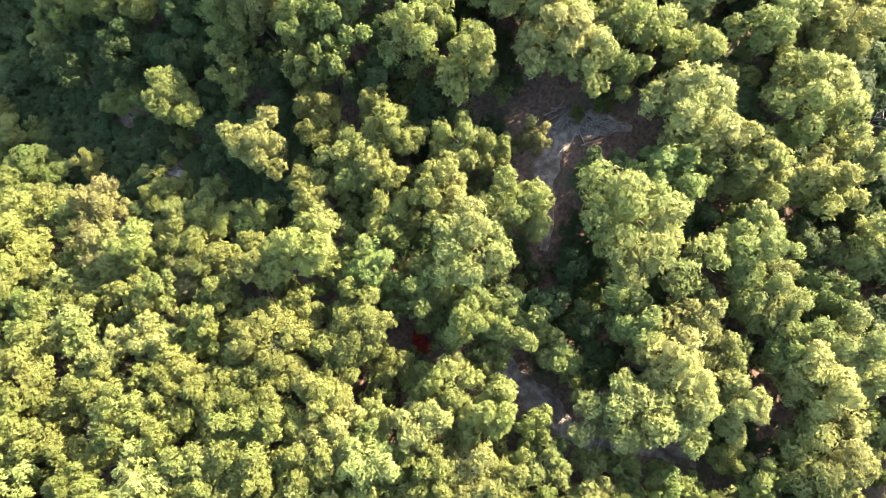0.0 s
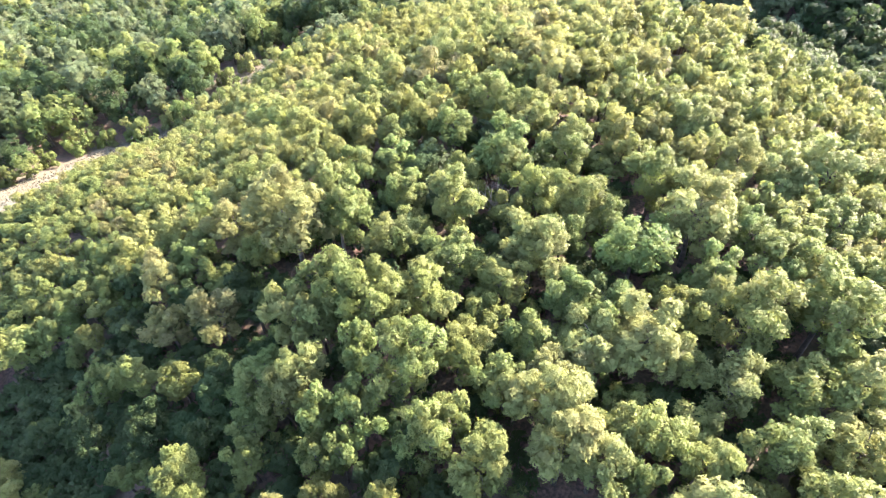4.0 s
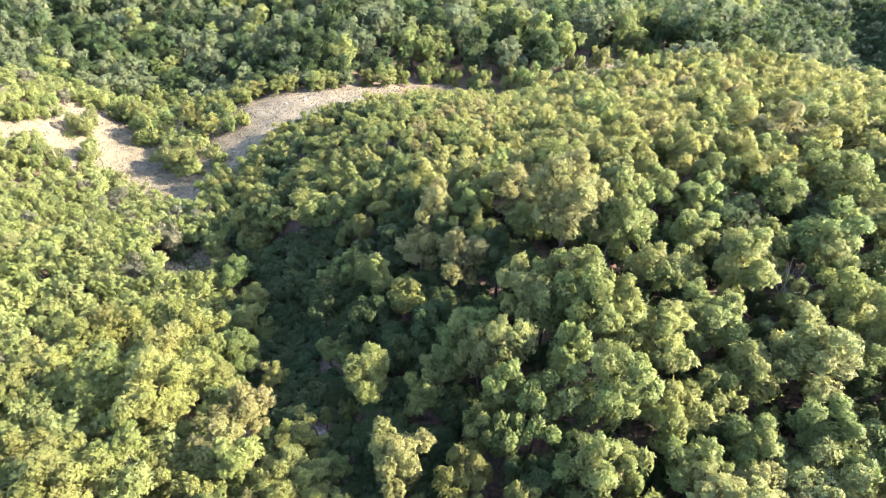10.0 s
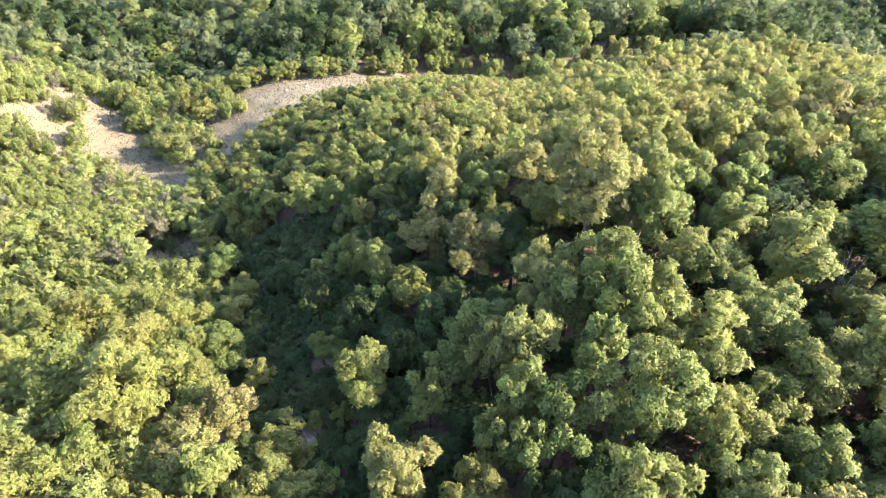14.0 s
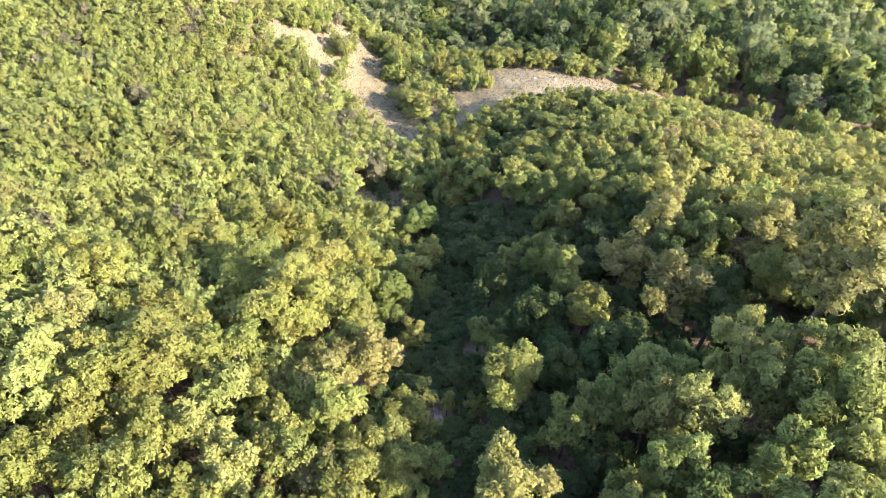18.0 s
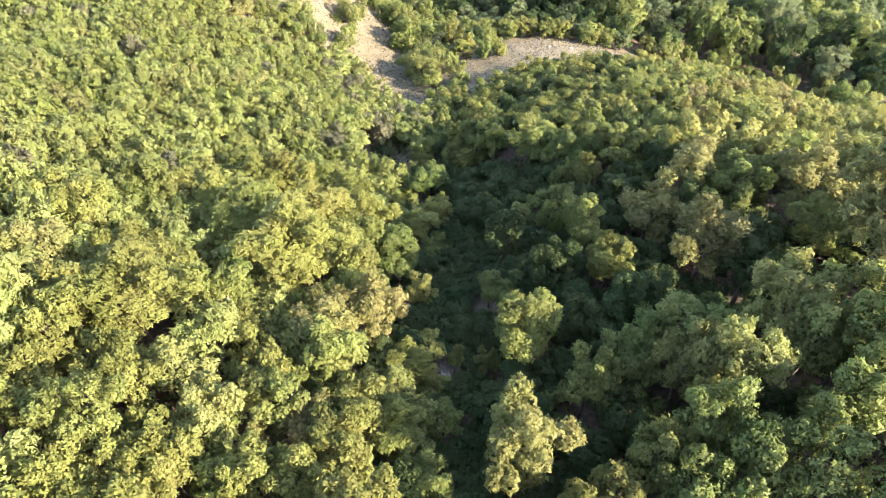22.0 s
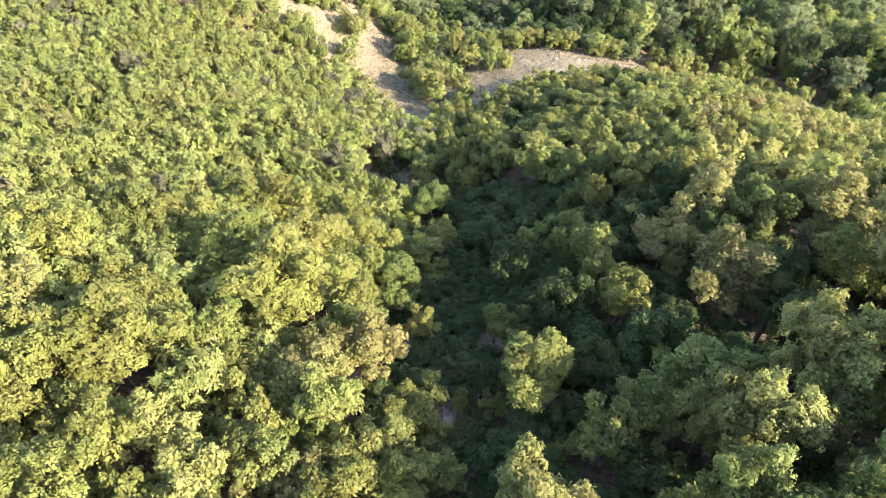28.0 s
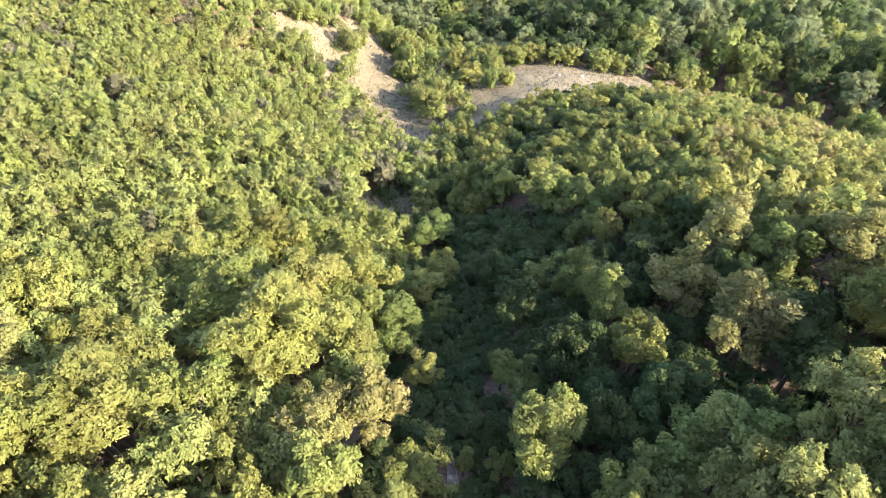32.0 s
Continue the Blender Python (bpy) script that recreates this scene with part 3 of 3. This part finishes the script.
oak(29.4, 54.1, 2.03, "g"); oak(32.5, 48.5, 1.88, "g"); oak(40.8, 55.3, 2.06, "p")
oak(40.5, 46.1, 1.82, "p"); oak(39.1, 22.5, 2.17, "y"); oak(37.5, 16.6, 2.77, "p")
oak(31.2, 17.6, 2.19, "g"); oak(29.9, 11.5, 1.34, "y"); oak(32.9, 8, 2.42, "y")
oak(36.9, 4.7, 2.61, "y"); oak(38.2, 9.5, 1.86, "g"); oak(34.7, 12.5, 1.65, "g")
oak(25.4, 11.3, 2.37, "p"); oak(22, 13.5, 1.95, "p"); oak(19.1, 13.3, 1.69, "o")
oak(26.7, 8.2, 1.26, "y"); oak(27.6, 5.1, 1.62, "p"); oak(31.3, 2.1, 2.01, "y")
oak(34.1, 0.2, 1.81, "p"); oak(16.6, 11.4, 2.22, "p"); oak(15.2, 8.7, 2.12, "p")
oak(19.8, 7.9, 1.58, "g"); oak(21.9, 3, 1.51, "y"); oak(27.2, 0.7, 1.72, "g")
oak(30.4, -1.9, 1.89, "y"); oak(40.9, 13.6, 1.75, "g"); oak(42.4, 10.4, 1.95, "g")
oak(47, 9.8, 2.01, "g"); oak(49, 26.9, 2.13, "p"); oak(48.1, 20, 1.98, "p")
oak(48.3, 16, 1.9, "p"); oak(52.9, 14.3, 2.21, "p"); oak(52.2, 25.2, 1.84, "p")
oak(42.5, 4.7, 1.82, "g"); oak(32.1, 21.7, 1.54, "g"); oak(6.6, 8.1, 1.54, "y")
oak(8.2, 6, 1.15, "y"); oak(10.8, 5.3, 1.25, "o"); oak(3.8, 5.3, 1.52, "y")
oak(-0, 6.8, 1.42, "y"); oak(7.3, 2.2, 2.09, "y"); oak(3.3, 1.5, 2.06, "p")
oak(0, 1.9, 1.48, "y"); oak(0.3, -1, 2.01, "y"); oak(1.9, -2.9, 1.65, "y")
oak(11.5, -3.9, 2.83, "g"); oak(7.8, -7.3, 1.84, "g"); oak(10.5, -9.5, 1.66, "p")
oak(6.8, -10.8, 2.17, "p"); oak(3.6, -11.1, 1.95, "p"); oak(6.4, -13.1, 1.6, "p")
oak(10.6, -12.7, 1.45, "p"); oak(19.3, -0.3, 2.51, "p"); oak(14.8, -2.3, 1.91, "g")
oak(12, -0, 1.53, "d"); oak(20.2, -5.9, 1.91, "y"); oak(22.1, -8.5, 1.9, "y")
oak(25.7, -4.7, 2.31, "y"); oak(15.9, -8.5, 2.07, "g"); oak(14.7, -11.6, 1.85, "g")
oak(17.8, -13.8, 1.29, "g"); oak(14.5, -14.6, 1.64, "g"); oak(13, -16.8, 1.97, "p")
oak(16.3, -17.4, 1.98, "p"); oak(11.3, -19.2, 1.75, "p"); oak(6.7, -17.3, 1.74, "y")
oak(0.4, -12.5, 2.42, "p"); oak(6.8, -19.4, 1.54, "g"); oak(2.8, -15.7, 1.38, "g")
oak(25.8, -9.2, 1.52, "p"); oak(22, -14, 1.86, "g"); oak(16.6, 6.9, 1.76, "p")
oak(20.9, 6.2, 1.57, "y"); oak(18, 4.6, 1.56, "g"); oak(10.7, 10.8, 1.95, "y")
oak(4.2, 13.3, 1.37, "y"); oak(0.8, 14.4, 1.86, "y"); oak(4.1, 10.9, 1.55, "y")
oak(0.5, 11, 1.54, "y"); oak(1.9, 9.3, 1.34, "y"); oak(-2.1, 11.3, 1.35, "y")
oak(-4.7, 9, 2.07, "y"); oak(-7.5, 10, 1.51, "y"); oak(-20.4, 21.8, 2.75, "y")
oak(-14.1, 16.7, 1.59, "y"); oak(-21.1, 16.7, 1.58, "y"); oak(-11.5, 4, 1.4, "y")
oak(-9.7, 5.5, 1.8, "y"); oak(-7, 2.4, 1.43, "y"); oak(-8.8, 1, 1.57, "y")
oak(-5, -0.5, 1.42, "y"); oak(-4.7, 3.1, 1.45, "y"); oak(-2.5, 4.9, 1.48, "g")
oak(-7.5, 6.3, 1.1, "y"); oak(-22.7, 5.9, 1.83, "y"); oak(-18.5, 6.5, 1.38, "y")
oak(-14.3, 5.1, 1.57, "y"); oak(-14, 2.5, 1.53, "y"); oak(-11.7, 1.4, 1.37, "y")
oak(-17, 2.4, 1.33, "y"); oak(-14.6, 0.4, 1.66, "y"); oak(-12.1, -1.4, 1.51, "y")
oak(-9.6, -1.2, 1.54, "p"); oak(-9.6, -3.9, 1.51, "p"); oak(-5.9, -4.3, 1.56, "p")
oak(-3.3, -3.2, 1.77, "y"); oak(-0.9, -4, 1.43, "y"); oak(-2.5, -6.4, 1.75, "y")
oak(-1.1, -8.8, 1.57, "y"); oak(-5.4, -7.7, 1.71, "p"); oak(-4.2, -9.8, 1.36, "y")
oak(-2.2, -10.5, 1.38, "y"); oak(-7.2, -6.4, 1.35, "y"); oak(4.5, -3.6, 1.29, "d")
oak(7, -2.5, 1.12, "d"); oak(-7.8, -2.1, 1.03, "g"); oak(17.4, -3.1, 1.53, "g")
oak(19.8, -3.7, 1.53, "p"); oak(5.6, -5.5, 1.1, "d"); oak(9, -15.2, 1.6, "p")
oak(17.2, -10.5, 1.31, "g")

# ---- shrubs and small trees in and round the meadow ----
shrub(-56.1, 78.5, 2.7, "p", 4.5); shrub(-52.9, 72.2, 2.1, "p", 3.7); shrub(-54.8, 85.8, 1.9, "g", 3.3)
shrub(-52.3, 85.9, 2.4, "g", 4.1); shrub(-47.7, 79.9, 2.7, "g", 4.6); shrub(-50.3, 85.2, 2.4, "g", 4.1)
shrub(-39.0, 71.8, 2.6, "p", 4.4); shrub(-42.0, 72.9, 2.2, "p", 3.8); shrub(-31.8, 65.9, 1.8, "g", 3.2)
shrub(-33.9, 71.2, 1.7, "g", 3.0); shrub(-40.5, 82.6, 2.1, "y", 3.7); shrub(-43.5, 86.0, 2.2, "y", 3.7)
shrub(-45.1, 82.1, 2.3, "g", 4.0); shrub(-52.0, 95.2, 2.3, "g", 4.0); shrub(-47.4, 93.9, 2.3, "g", 4.0)
shrub(-41.9, 90.1, 2.0, "g", 3.5); shrub(-36.6, 86.2, 1.9, "g", 3.4); shrub(-33.7, 79.0, 1.6, "g", 2.9)
shrub(-61.5, 80.2, 2.2, "g", 3.8); shrub(-62.7, 77.5, 2.1, "g", 3.7); shrub(-63.4, 75.6, 1.9, "g", 3.3)
shrub(-59.1, 65.5, 1.9, "y", 3.4); shrub(-57.3, 66.5, 2.0, "g", 3.5); shrub(-54.6, 67.7, 2.0, "g", 3.5)
shrub(-35.6, 93.6, 2.0, "g", 3.5); shrub(-29.3, 93.6, 1.7, "g", 3.0); shrub(-21.3, 95.2, 1.7, "g", 3.0)
shrub(-13.7, 96.2, 1.9, "g", 3.4); shrub(-7.9, 98.8, 1.7, "y", 3.0); shrub(-3.2, 100.6, 2.5, "g", 4.2)
shrub(1.4, 100.4, 2.0, "g", 3.4); shrub(-24.2, 43.8, 1.4, "d", 2.6); shrub(-25.2, 46.4, 1.3, "g", 2.4)
shrub(-32.0, 80.0, 1.4, "y", 2.5); shrub(6.2, 97.3, 2.5, "g", 4.4); shrub(11.7, 96.4, 2.1, "p", 4.0)
shrub(14.3, 95.2, 2.7, "g", 5.2); shrub(16.6, 91.2, 2.5, "p", 4.8); shrub(20.0, 93.2, 2.1, "g", 3.8)
shrub(24.2, 103.4, 2.0, "g", 3.6); shrub(29.0, 105.0, 2.1, "p", 3.8); shrub(34.2, 107.2, 2.0, "g", 3.4)
shrub(40.0, 109.5, 2.2, "g", 3.8)
shrub(-3.3, -0.7, 0.62, "r", 1.3); shrub(-3.0, 0.1, 0.4, "r", 0.9); shrub(4.6, -10.3, 0.4, "o", 0.9)
shrub(15.6, 5.0, 0.7, "y", 1.3); shrub(13.2, 1.6, 0.55, "g", 1.0); shrub(17.6, 4.4, 0.9, "y", 1.8)


def dead_tree(x, y, height, seed):
    """A bare, grey, forked tree."""
    r = np.random.default_rng(seed)
    root = new("dead_tree")
    trunk_top = np.array((r.normal() * 0.3, r.normal() * 0.3, height * 0.45))
    trunk = new("trunk", sticks_mesh("trunk", [stick((0, 0, -0.3), trunk_top, 0.065, 0.045)], DEAD))
    trunk.parent = root
    for k in range(7):
        turn = k * 2.4 + r.random()
        a = trunk_top * (0.55 + 0.45 * (k + 1) / 7)
        b = a + (math.cos(turn) * height * 0.22, math.sin(turn) * height * 0.22, height * (0.2 + 0.25 * r.random()))
        bits = [stick(a, b, 0.03, 0.014, 5)]
        for q in range(4):
            c = a + (b - a) * (0.4 + 0.2 * q)
            e = c + r.normal(size=3) * height * 0.09 + (0, 0, height * 0.08)
            bits.append(stick(c, e, 0.014, 0.006, 4))
        branch = new("branch", sticks_mesh("branch", bits, DEAD))
        branch.parent = root
    root.matrix_basis = pose(x, y, ground_z(x, y), r.uniform(-8, 8), r.uniform(-8, 8), r.uniform(0, 360))
    placed.append((x, y, 0.9))
    return tagged(root, "bare grey dead tree with forked branches", "dead tree", "dead trees")


dead_tree(26.8, 31.6, 7.0, 3)
dead_tree(27.6, 30.9, 6.0, 4)
dead_tree(29.8, -8.3, 5.5, 5)
dead_tree(-7.2, -3.1, 3.0, 8)
dead_tree(-21.9, 7.9, 3.4, 12)


def brushwood(x, y, seed):
    """A loose heap of cut grey sticks."""
    r = np.random.default_rng(seed)
    root = new("brushwood_heap")
    for k in range(14):
        a = np.array((r.normal() * 0.5, r.normal() * 0.35, 0.04 + 0.025 * k))
        turn = 0.5 + r.normal() * 0.45
        d = np.array((math.cos(turn), math.sin(turn), r.normal() * 0.06)) * r.uniform(0.5, 1.1)
        piece = new("branch", sticks_mesh("branch", [stick(a - d, a, 0.035, 0.03, 6), stick(a, a + d + (0, 0, 0.03), 0.03, 0.012, 6)], DEAD))
        piece.parent = root
    root.matrix_basis = pose(x, y, ground_z(x, y) + 0.02, 0, 0, r.uniform(0, 360))
    return tagged(root, "loose heap of cut grey branches on bare earth", "brushwood", "brushwood heaps")


brushwood(15.5, 4.6, 1)
brushwood(14.4, 5.6, 2)
brushwood(16.2, 3.2, 3)
brushwood(-21.6, 7.6, 4)
brushwood(-22.3, 8.3, 5)


def stone(x, y, size, seed):
    """A pale, weathered field stone, half sunk."""
    r = random.Random(seed)
    bm = bmesh.new()
    bmesh.ops.create_icosphere(bm, subdivisions=2, radius=size)
    for v in bm.verts:
        v.co *= 1 + 0.35 * noise.noise(v.co * (1.6 / size) + Vector((seed, 0, 0)))
        v.co.z *= 0.6
    me = bpy.data.meshes.new("stone")
    bm.to_mesh(me)
    bm.free()
    me.materials.append(STONE)
    ob = new("stone", me)
    ob.matrix_basis = pose(x, y, ground_z(x, y) + size * 0.12, 0, 0, r.uniform(0, 360))
    return tagged(ob, "pale weathered stone lying in the dry grass", "stone", "stones of the meadow")


STONE = bark_material("pale_stone", (0.1, 0.095, 0.085), (0.24, 0.225, 0.2))
stone(-50.6, 81.3, 0.35, 1)
stone(-50.0, 82.2, 0.28, 2)
stone(-51.2, 80.6, 0.2, 3)
stone(-61.2, 77.2, 0.24, 4)
stone(-26.0, 85.4, 0.22, 5)
stone(-23.0, 86.2, 0.3, 6)


# ---- the rest of the wood, closed canopy ----
def free_spots(x0, x1, y0, y1, gap, seed, keep, pack=0.86):
    """Random places at least gap(x, y) apart and clear of the trees that stand already."""
    r = random.Random(seed)
    cell, grid = 2.0, {}
    for x, y, rad in placed:
        grid.setdefault((int(x // cell), int(y // cell)), []).append((x, y, rad))
    tries = int((x1 - x0) * (y1 - y0) * 2.2)
    xs = np.array([r.uniform(x0, x1) for _ in range(tries)])
    ys = np.array([r.uniform(y0, y1) for _ in range(tries)])
    shut = (openness(xs, ys, MEADOW) > 0.5) | (openness(xs, ys, CLEARING) > 0.12) | (openness(xs, ys, RAVINE) > 0.75)
    found = []
    for x, y, bad in zip(xs, ys, shut):
        if bad or not keep(x, y):
            continue
        rad = gap(x, y) * r.uniform(0.82, 1.18)
        i, j = int(x // cell), int(y // cell)
        near = (t for a in range(i - 3, i + 4) for b in range(j - 3, j + 4) for t in grid.get((a, b), ()))
        if all((x - t[0]) ** 2 + (y - t[1]) ** 2 > (pack * (rad + t[2])) ** 2 for t in near):
            grid.setdefault((i, j), []).append((x, y, rad))
            found.append((float(x), float(y), rad))
    return found


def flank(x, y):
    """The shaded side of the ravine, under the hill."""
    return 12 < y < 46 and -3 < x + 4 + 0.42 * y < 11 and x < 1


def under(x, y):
    """Where the tall oaks stand singly, the rest is lower growth, its leaf colour darkened for their shade."""
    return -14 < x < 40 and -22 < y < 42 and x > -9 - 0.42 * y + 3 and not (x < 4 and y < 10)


def crown_size(x, y):
    if y > 94 + 0.12 * max(0.0, x - 12):
        return 1.7 + 1.8 * min(1.0, max(0.0, (y - 94) / 14))
    if x > 12 and y > 36 and x > 6 + 0.25 * (y - 50):
        return 2.0
    if y > 52 and x > -30:
        return 1.3
    if x < -9 - 0.42 * y + 3:
        return 1.55 if y < 16 and x > -34 else 1.16
    if openness([x], [y], GULLY)[0] > 0:
        return 1.0
    return 1.6


def tone_at(x, y, r):
    """Yellow-green on the sunny slope, greener on the hill and in the ravine; d puts shade into the colour, b haze."""
    # beyond the crest the valley's shade is put into the leaf colours
    if x > 74:
        return r.choice("dddb")
    # far trees get their haze from the leaf colour b
    if y > 93:
        return r.choice("bbbgddd")
    # pale p leaves brighten the slope, sunlight and haze put into the colour
    if x < -9 - 0.42 * y + 3:
        return r.choice("yyyyyypppppppppot")
    # between tall crowns the shade is painted into the leaves through d
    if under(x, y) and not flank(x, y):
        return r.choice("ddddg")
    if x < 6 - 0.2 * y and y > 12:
        # on the flank d paints the ravine's shade into most leaves
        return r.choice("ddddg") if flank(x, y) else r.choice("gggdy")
    return r.choice("ggpygpyyog" if y > 36 else "gggpyyg")


near_spots = free_spots(-34, 40, -26, 38, crown_size, 21, lambda x, y: (x / 36) ** 2 + ((y - 12) / 28) ** 2 < 1)
near_spots.sort(key=lambda s: math.hypot(s[0], s[1] - 14))
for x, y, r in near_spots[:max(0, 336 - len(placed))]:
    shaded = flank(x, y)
    # flank oaks mostly take d, a leaf colour darkened for shade
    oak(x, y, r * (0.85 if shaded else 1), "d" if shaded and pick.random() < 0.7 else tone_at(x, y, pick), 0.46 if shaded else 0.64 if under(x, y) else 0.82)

wood_rng = np.random.default_rng(5)
rough_crowns = []
for k in range(8):
    fine = leaves(wood_rng, crown_lobes(wood_rng, 1.15, 11, 1.2), 1050, 0.24, 3)
    coarse = leaves(wood_rng, crown_lobes(wood_rng, 1.25, 9, 1.2), 900, 0.23, 3)
    low_crown = leaves(wood_rng, crown_lobes(wood_rng, 1.1, 10, 1.1), 700, 0.255, 3)
    sapling = leaves(wood_rng, crown_lobes(wood_rng, 1.1, 7, 1.2), 330, 0.36, 3)
    rough_crowns.append((fine, coarse, low_crown, sapling))


def woods(name, spots, coarse, label, low=3.6, grow=2.1, bole=BOLE):
    """Many trees joined: leaves in slots by tone, trunks in bark."""
    r = random.Random(len(spots))
    tones = list(LEAF)[:7]
    cos, lies, quads, slots, base = [], [], [], [], 0
    if not spots:
        return None
    heights = land([s[0] for s in spots], [s[1] for s in spots])
    for (x, y, rad), z in zip(spots, heights):
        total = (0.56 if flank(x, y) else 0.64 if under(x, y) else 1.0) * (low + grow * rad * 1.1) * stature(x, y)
        rad *= 1.4 if coarse == 2 else 1.25
        co, lie = rough_crowns[r.randrange(8)][coarse]
        turn, skirt = r.uniform(0, 6.28), bole if stature(x, y) > 0.8 else 0.1
        tall = total / (skirt + 2.35)
        c, s = math.cos(turn) * rad, math.sin(turn) * rad
        co = np.stack([x + co[:, 0] * c - co[:, 1] * s, y + co[:, 0] * s + co[:, 1] * c, z + (co[:, 2] + skirt) * tall], -1)
        c, s = math.cos(turn), math.sin(turn)
        lies.append(np.stack([lie[:, 0] * c - lie[:, 1] * s, lie[:, 0] * s + lie[:, 1] * c, lie[:, 2]], -1))
        n = len(co) // 3
        cos.append(co)
        quads.append(np.arange(base, base + len(co)).reshape(-1, 3))
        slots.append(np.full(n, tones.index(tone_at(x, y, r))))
        base += len(co)
        tc, tq = stick((x, y, z - 0.3), (x + r.uniform(-0.2, 0.2), y, z + total * 0.75), 0.11 * rad, 0.04, 5)
        cos.append(tc)
        lies.append(np.zeros((len(tc), 3)))
        tq = np.concatenate([tq[:, :3], tq[:, [0, 2, 3]]]) + base
        quads.append(tq)
        slots.append(np.full(len(tq), 7))
        base += len(tc)
    me = fill_mesh(bpy.data.meshes.new(name), np.concatenate(cos), np.concatenate(quads), [LEAF[t] for t in tones] + [BARK], np.concatenate(slots), smooth=False, lie=np.concatenate(lies))
    placed.extend(spots)
    return tagged(new(name, me), label, "woods", kind="stuff")


slope = free_spots(-95, -8, -30, 92, crown_size, 31, lambda x, y: -40 - 1.55 * max(y, 0) < x < -6 - 0.42 * y, 0.72)
woods("slope_woods", slope, 2, "dense sunlit yellow-green oak wood on the slope")
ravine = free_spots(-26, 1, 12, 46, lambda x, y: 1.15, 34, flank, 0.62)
woods("ravine_woods", ravine, 0, "low green oaks on the shaded side of the ravine, leaves darkened for shade", 3.4, 2.0)
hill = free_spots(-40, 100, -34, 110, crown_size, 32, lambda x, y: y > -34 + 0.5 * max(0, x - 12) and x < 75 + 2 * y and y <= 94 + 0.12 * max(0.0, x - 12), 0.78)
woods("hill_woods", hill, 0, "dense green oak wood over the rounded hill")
# tone_at gives many of these the leaf colour darkened for shade
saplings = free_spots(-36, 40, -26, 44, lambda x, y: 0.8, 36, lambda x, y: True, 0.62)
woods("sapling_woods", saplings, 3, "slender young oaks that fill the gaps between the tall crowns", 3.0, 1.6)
far = free_spots(-110, 172, 20, 172, lambda x, y: crown_size(x, y) if x < 95 else 2.9, 33, lambda x, y: y > 94 + 0.12 * max(0.0, x - 12) or x > 98, 0.76)
woods("far_woods", far, 1, "tall woods beyond the dry meadow, green leaves greyed for haze", 2.6, 1.75, 0.12)

distant = free_spots(-95, 140, 168, 262, lambda x, y: 4.2, 35, lambda x, y: x < 95 or y > 176)
woods("distant_woods", distant, 3, "closed woods on the distant valley side, green leaves greyed for haze", 2.6, 1.6, 0.12)


def undergrowth():
    """Low bushes and saplings in the gaps of the wood, most with the gaps' shade in their leaf colour."""
    r = random.Random(41)
    gen = np.random.default_rng(42)
    forms = [leaves(gen, [(0, 0, 0.45, 0.6), (0.5, 0.1, 0.35, 0.45), (-0.4, 0.35, 0.4, 0.4), (0.05, -0.5, 0.3, 0.45)], 70, 0.36, 3) for _ in range(4)]
    cos, lies, slots, spots = [], [], [], []
    while len(spots) < 1100:
        x, y = r.uniform(-38, 46), r.uniform(-24, 52)
        if openness([x], [y], CLEARING)[0] < 0.45 and openness([x], [y], RAVINE)[0] < 0.6:
            spots.append((x, y))
    zs = land([p[0] for p in spots], [p[1] for p in spots])
    for (x, y), z in zip(spots, zs):
        co, lie = forms[r.randrange(4)]
        size = r.uniform(0.6, 1.25)
        cos.append(co * (size, size, size * r.uniform(0.8, 1.7)) + (x, y, z))
        lies.append(lie)
        # two in three get the green darkened for shade
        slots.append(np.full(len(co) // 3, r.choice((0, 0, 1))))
    co = np.concatenate(cos)
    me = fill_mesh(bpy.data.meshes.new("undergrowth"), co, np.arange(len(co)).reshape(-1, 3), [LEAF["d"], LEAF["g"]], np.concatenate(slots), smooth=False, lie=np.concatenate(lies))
    tagged(new("undergrowth", me), "low green bushes and saplings under the oaks, most leaves darkened for shade", "undergrowth", kind="stuff")


undergrowth()


def tufts():
    """Dry grass blades in tufts over the meadow."""
    r = np.random.default_rng(9)
    xs, ys = r.uniform(-72, 55, 60000), r.uniform(42, 112, 60000)
    ok = openness(xs, ys, MEADOW) > 0.45
    xs, ys = xs[ok][:9000], ys[ok][:9000]
    z = land(xs, ys)
    cos = []
    for k in range(4):
        turn = r.uniform(0, 6.28, len(xs))
        hgt, lean = r.uniform(0.08, 0.22, len(xs)), r.uniform(0.03, 0.15, len(xs))
        ox, oy = xs + r.normal(size=len(xs)) * 0.1, ys + r.normal(size=len(xs)) * 0.1
        dx, dy = np.cos(turn), np.sin(turn)
        w = 0.035
        cos.append(np.stack([np.stack([ox - dy * w, oy + dx * w, z - 0.03], -1), np.stack([ox + dy * w, oy - dx * w, z - 0.03], -1),
                             np.stack([ox + dx * lean + dy * w * 0.3, oy + dy * lean - dx * w * 0.3, z + hgt], -1),
                             np.stack([ox + dx * lean - dy * w * 0.3, oy + dy * lean + dx * w * 0.3, z + hgt * 1.05], -1)], 1))
    co = np.concatenate(cos).reshape(-1, 3)
    me = fill_mesh(bpy.data.meshes.new("meadow_grass"), co, np.arange(len(co)).reshape(-1, 4), [STRAW], smooth=False)
    tagged(new("meadow_grass", me), "short dry straw-coloured grass tufts", "grass", kind="stuff")


tufts()
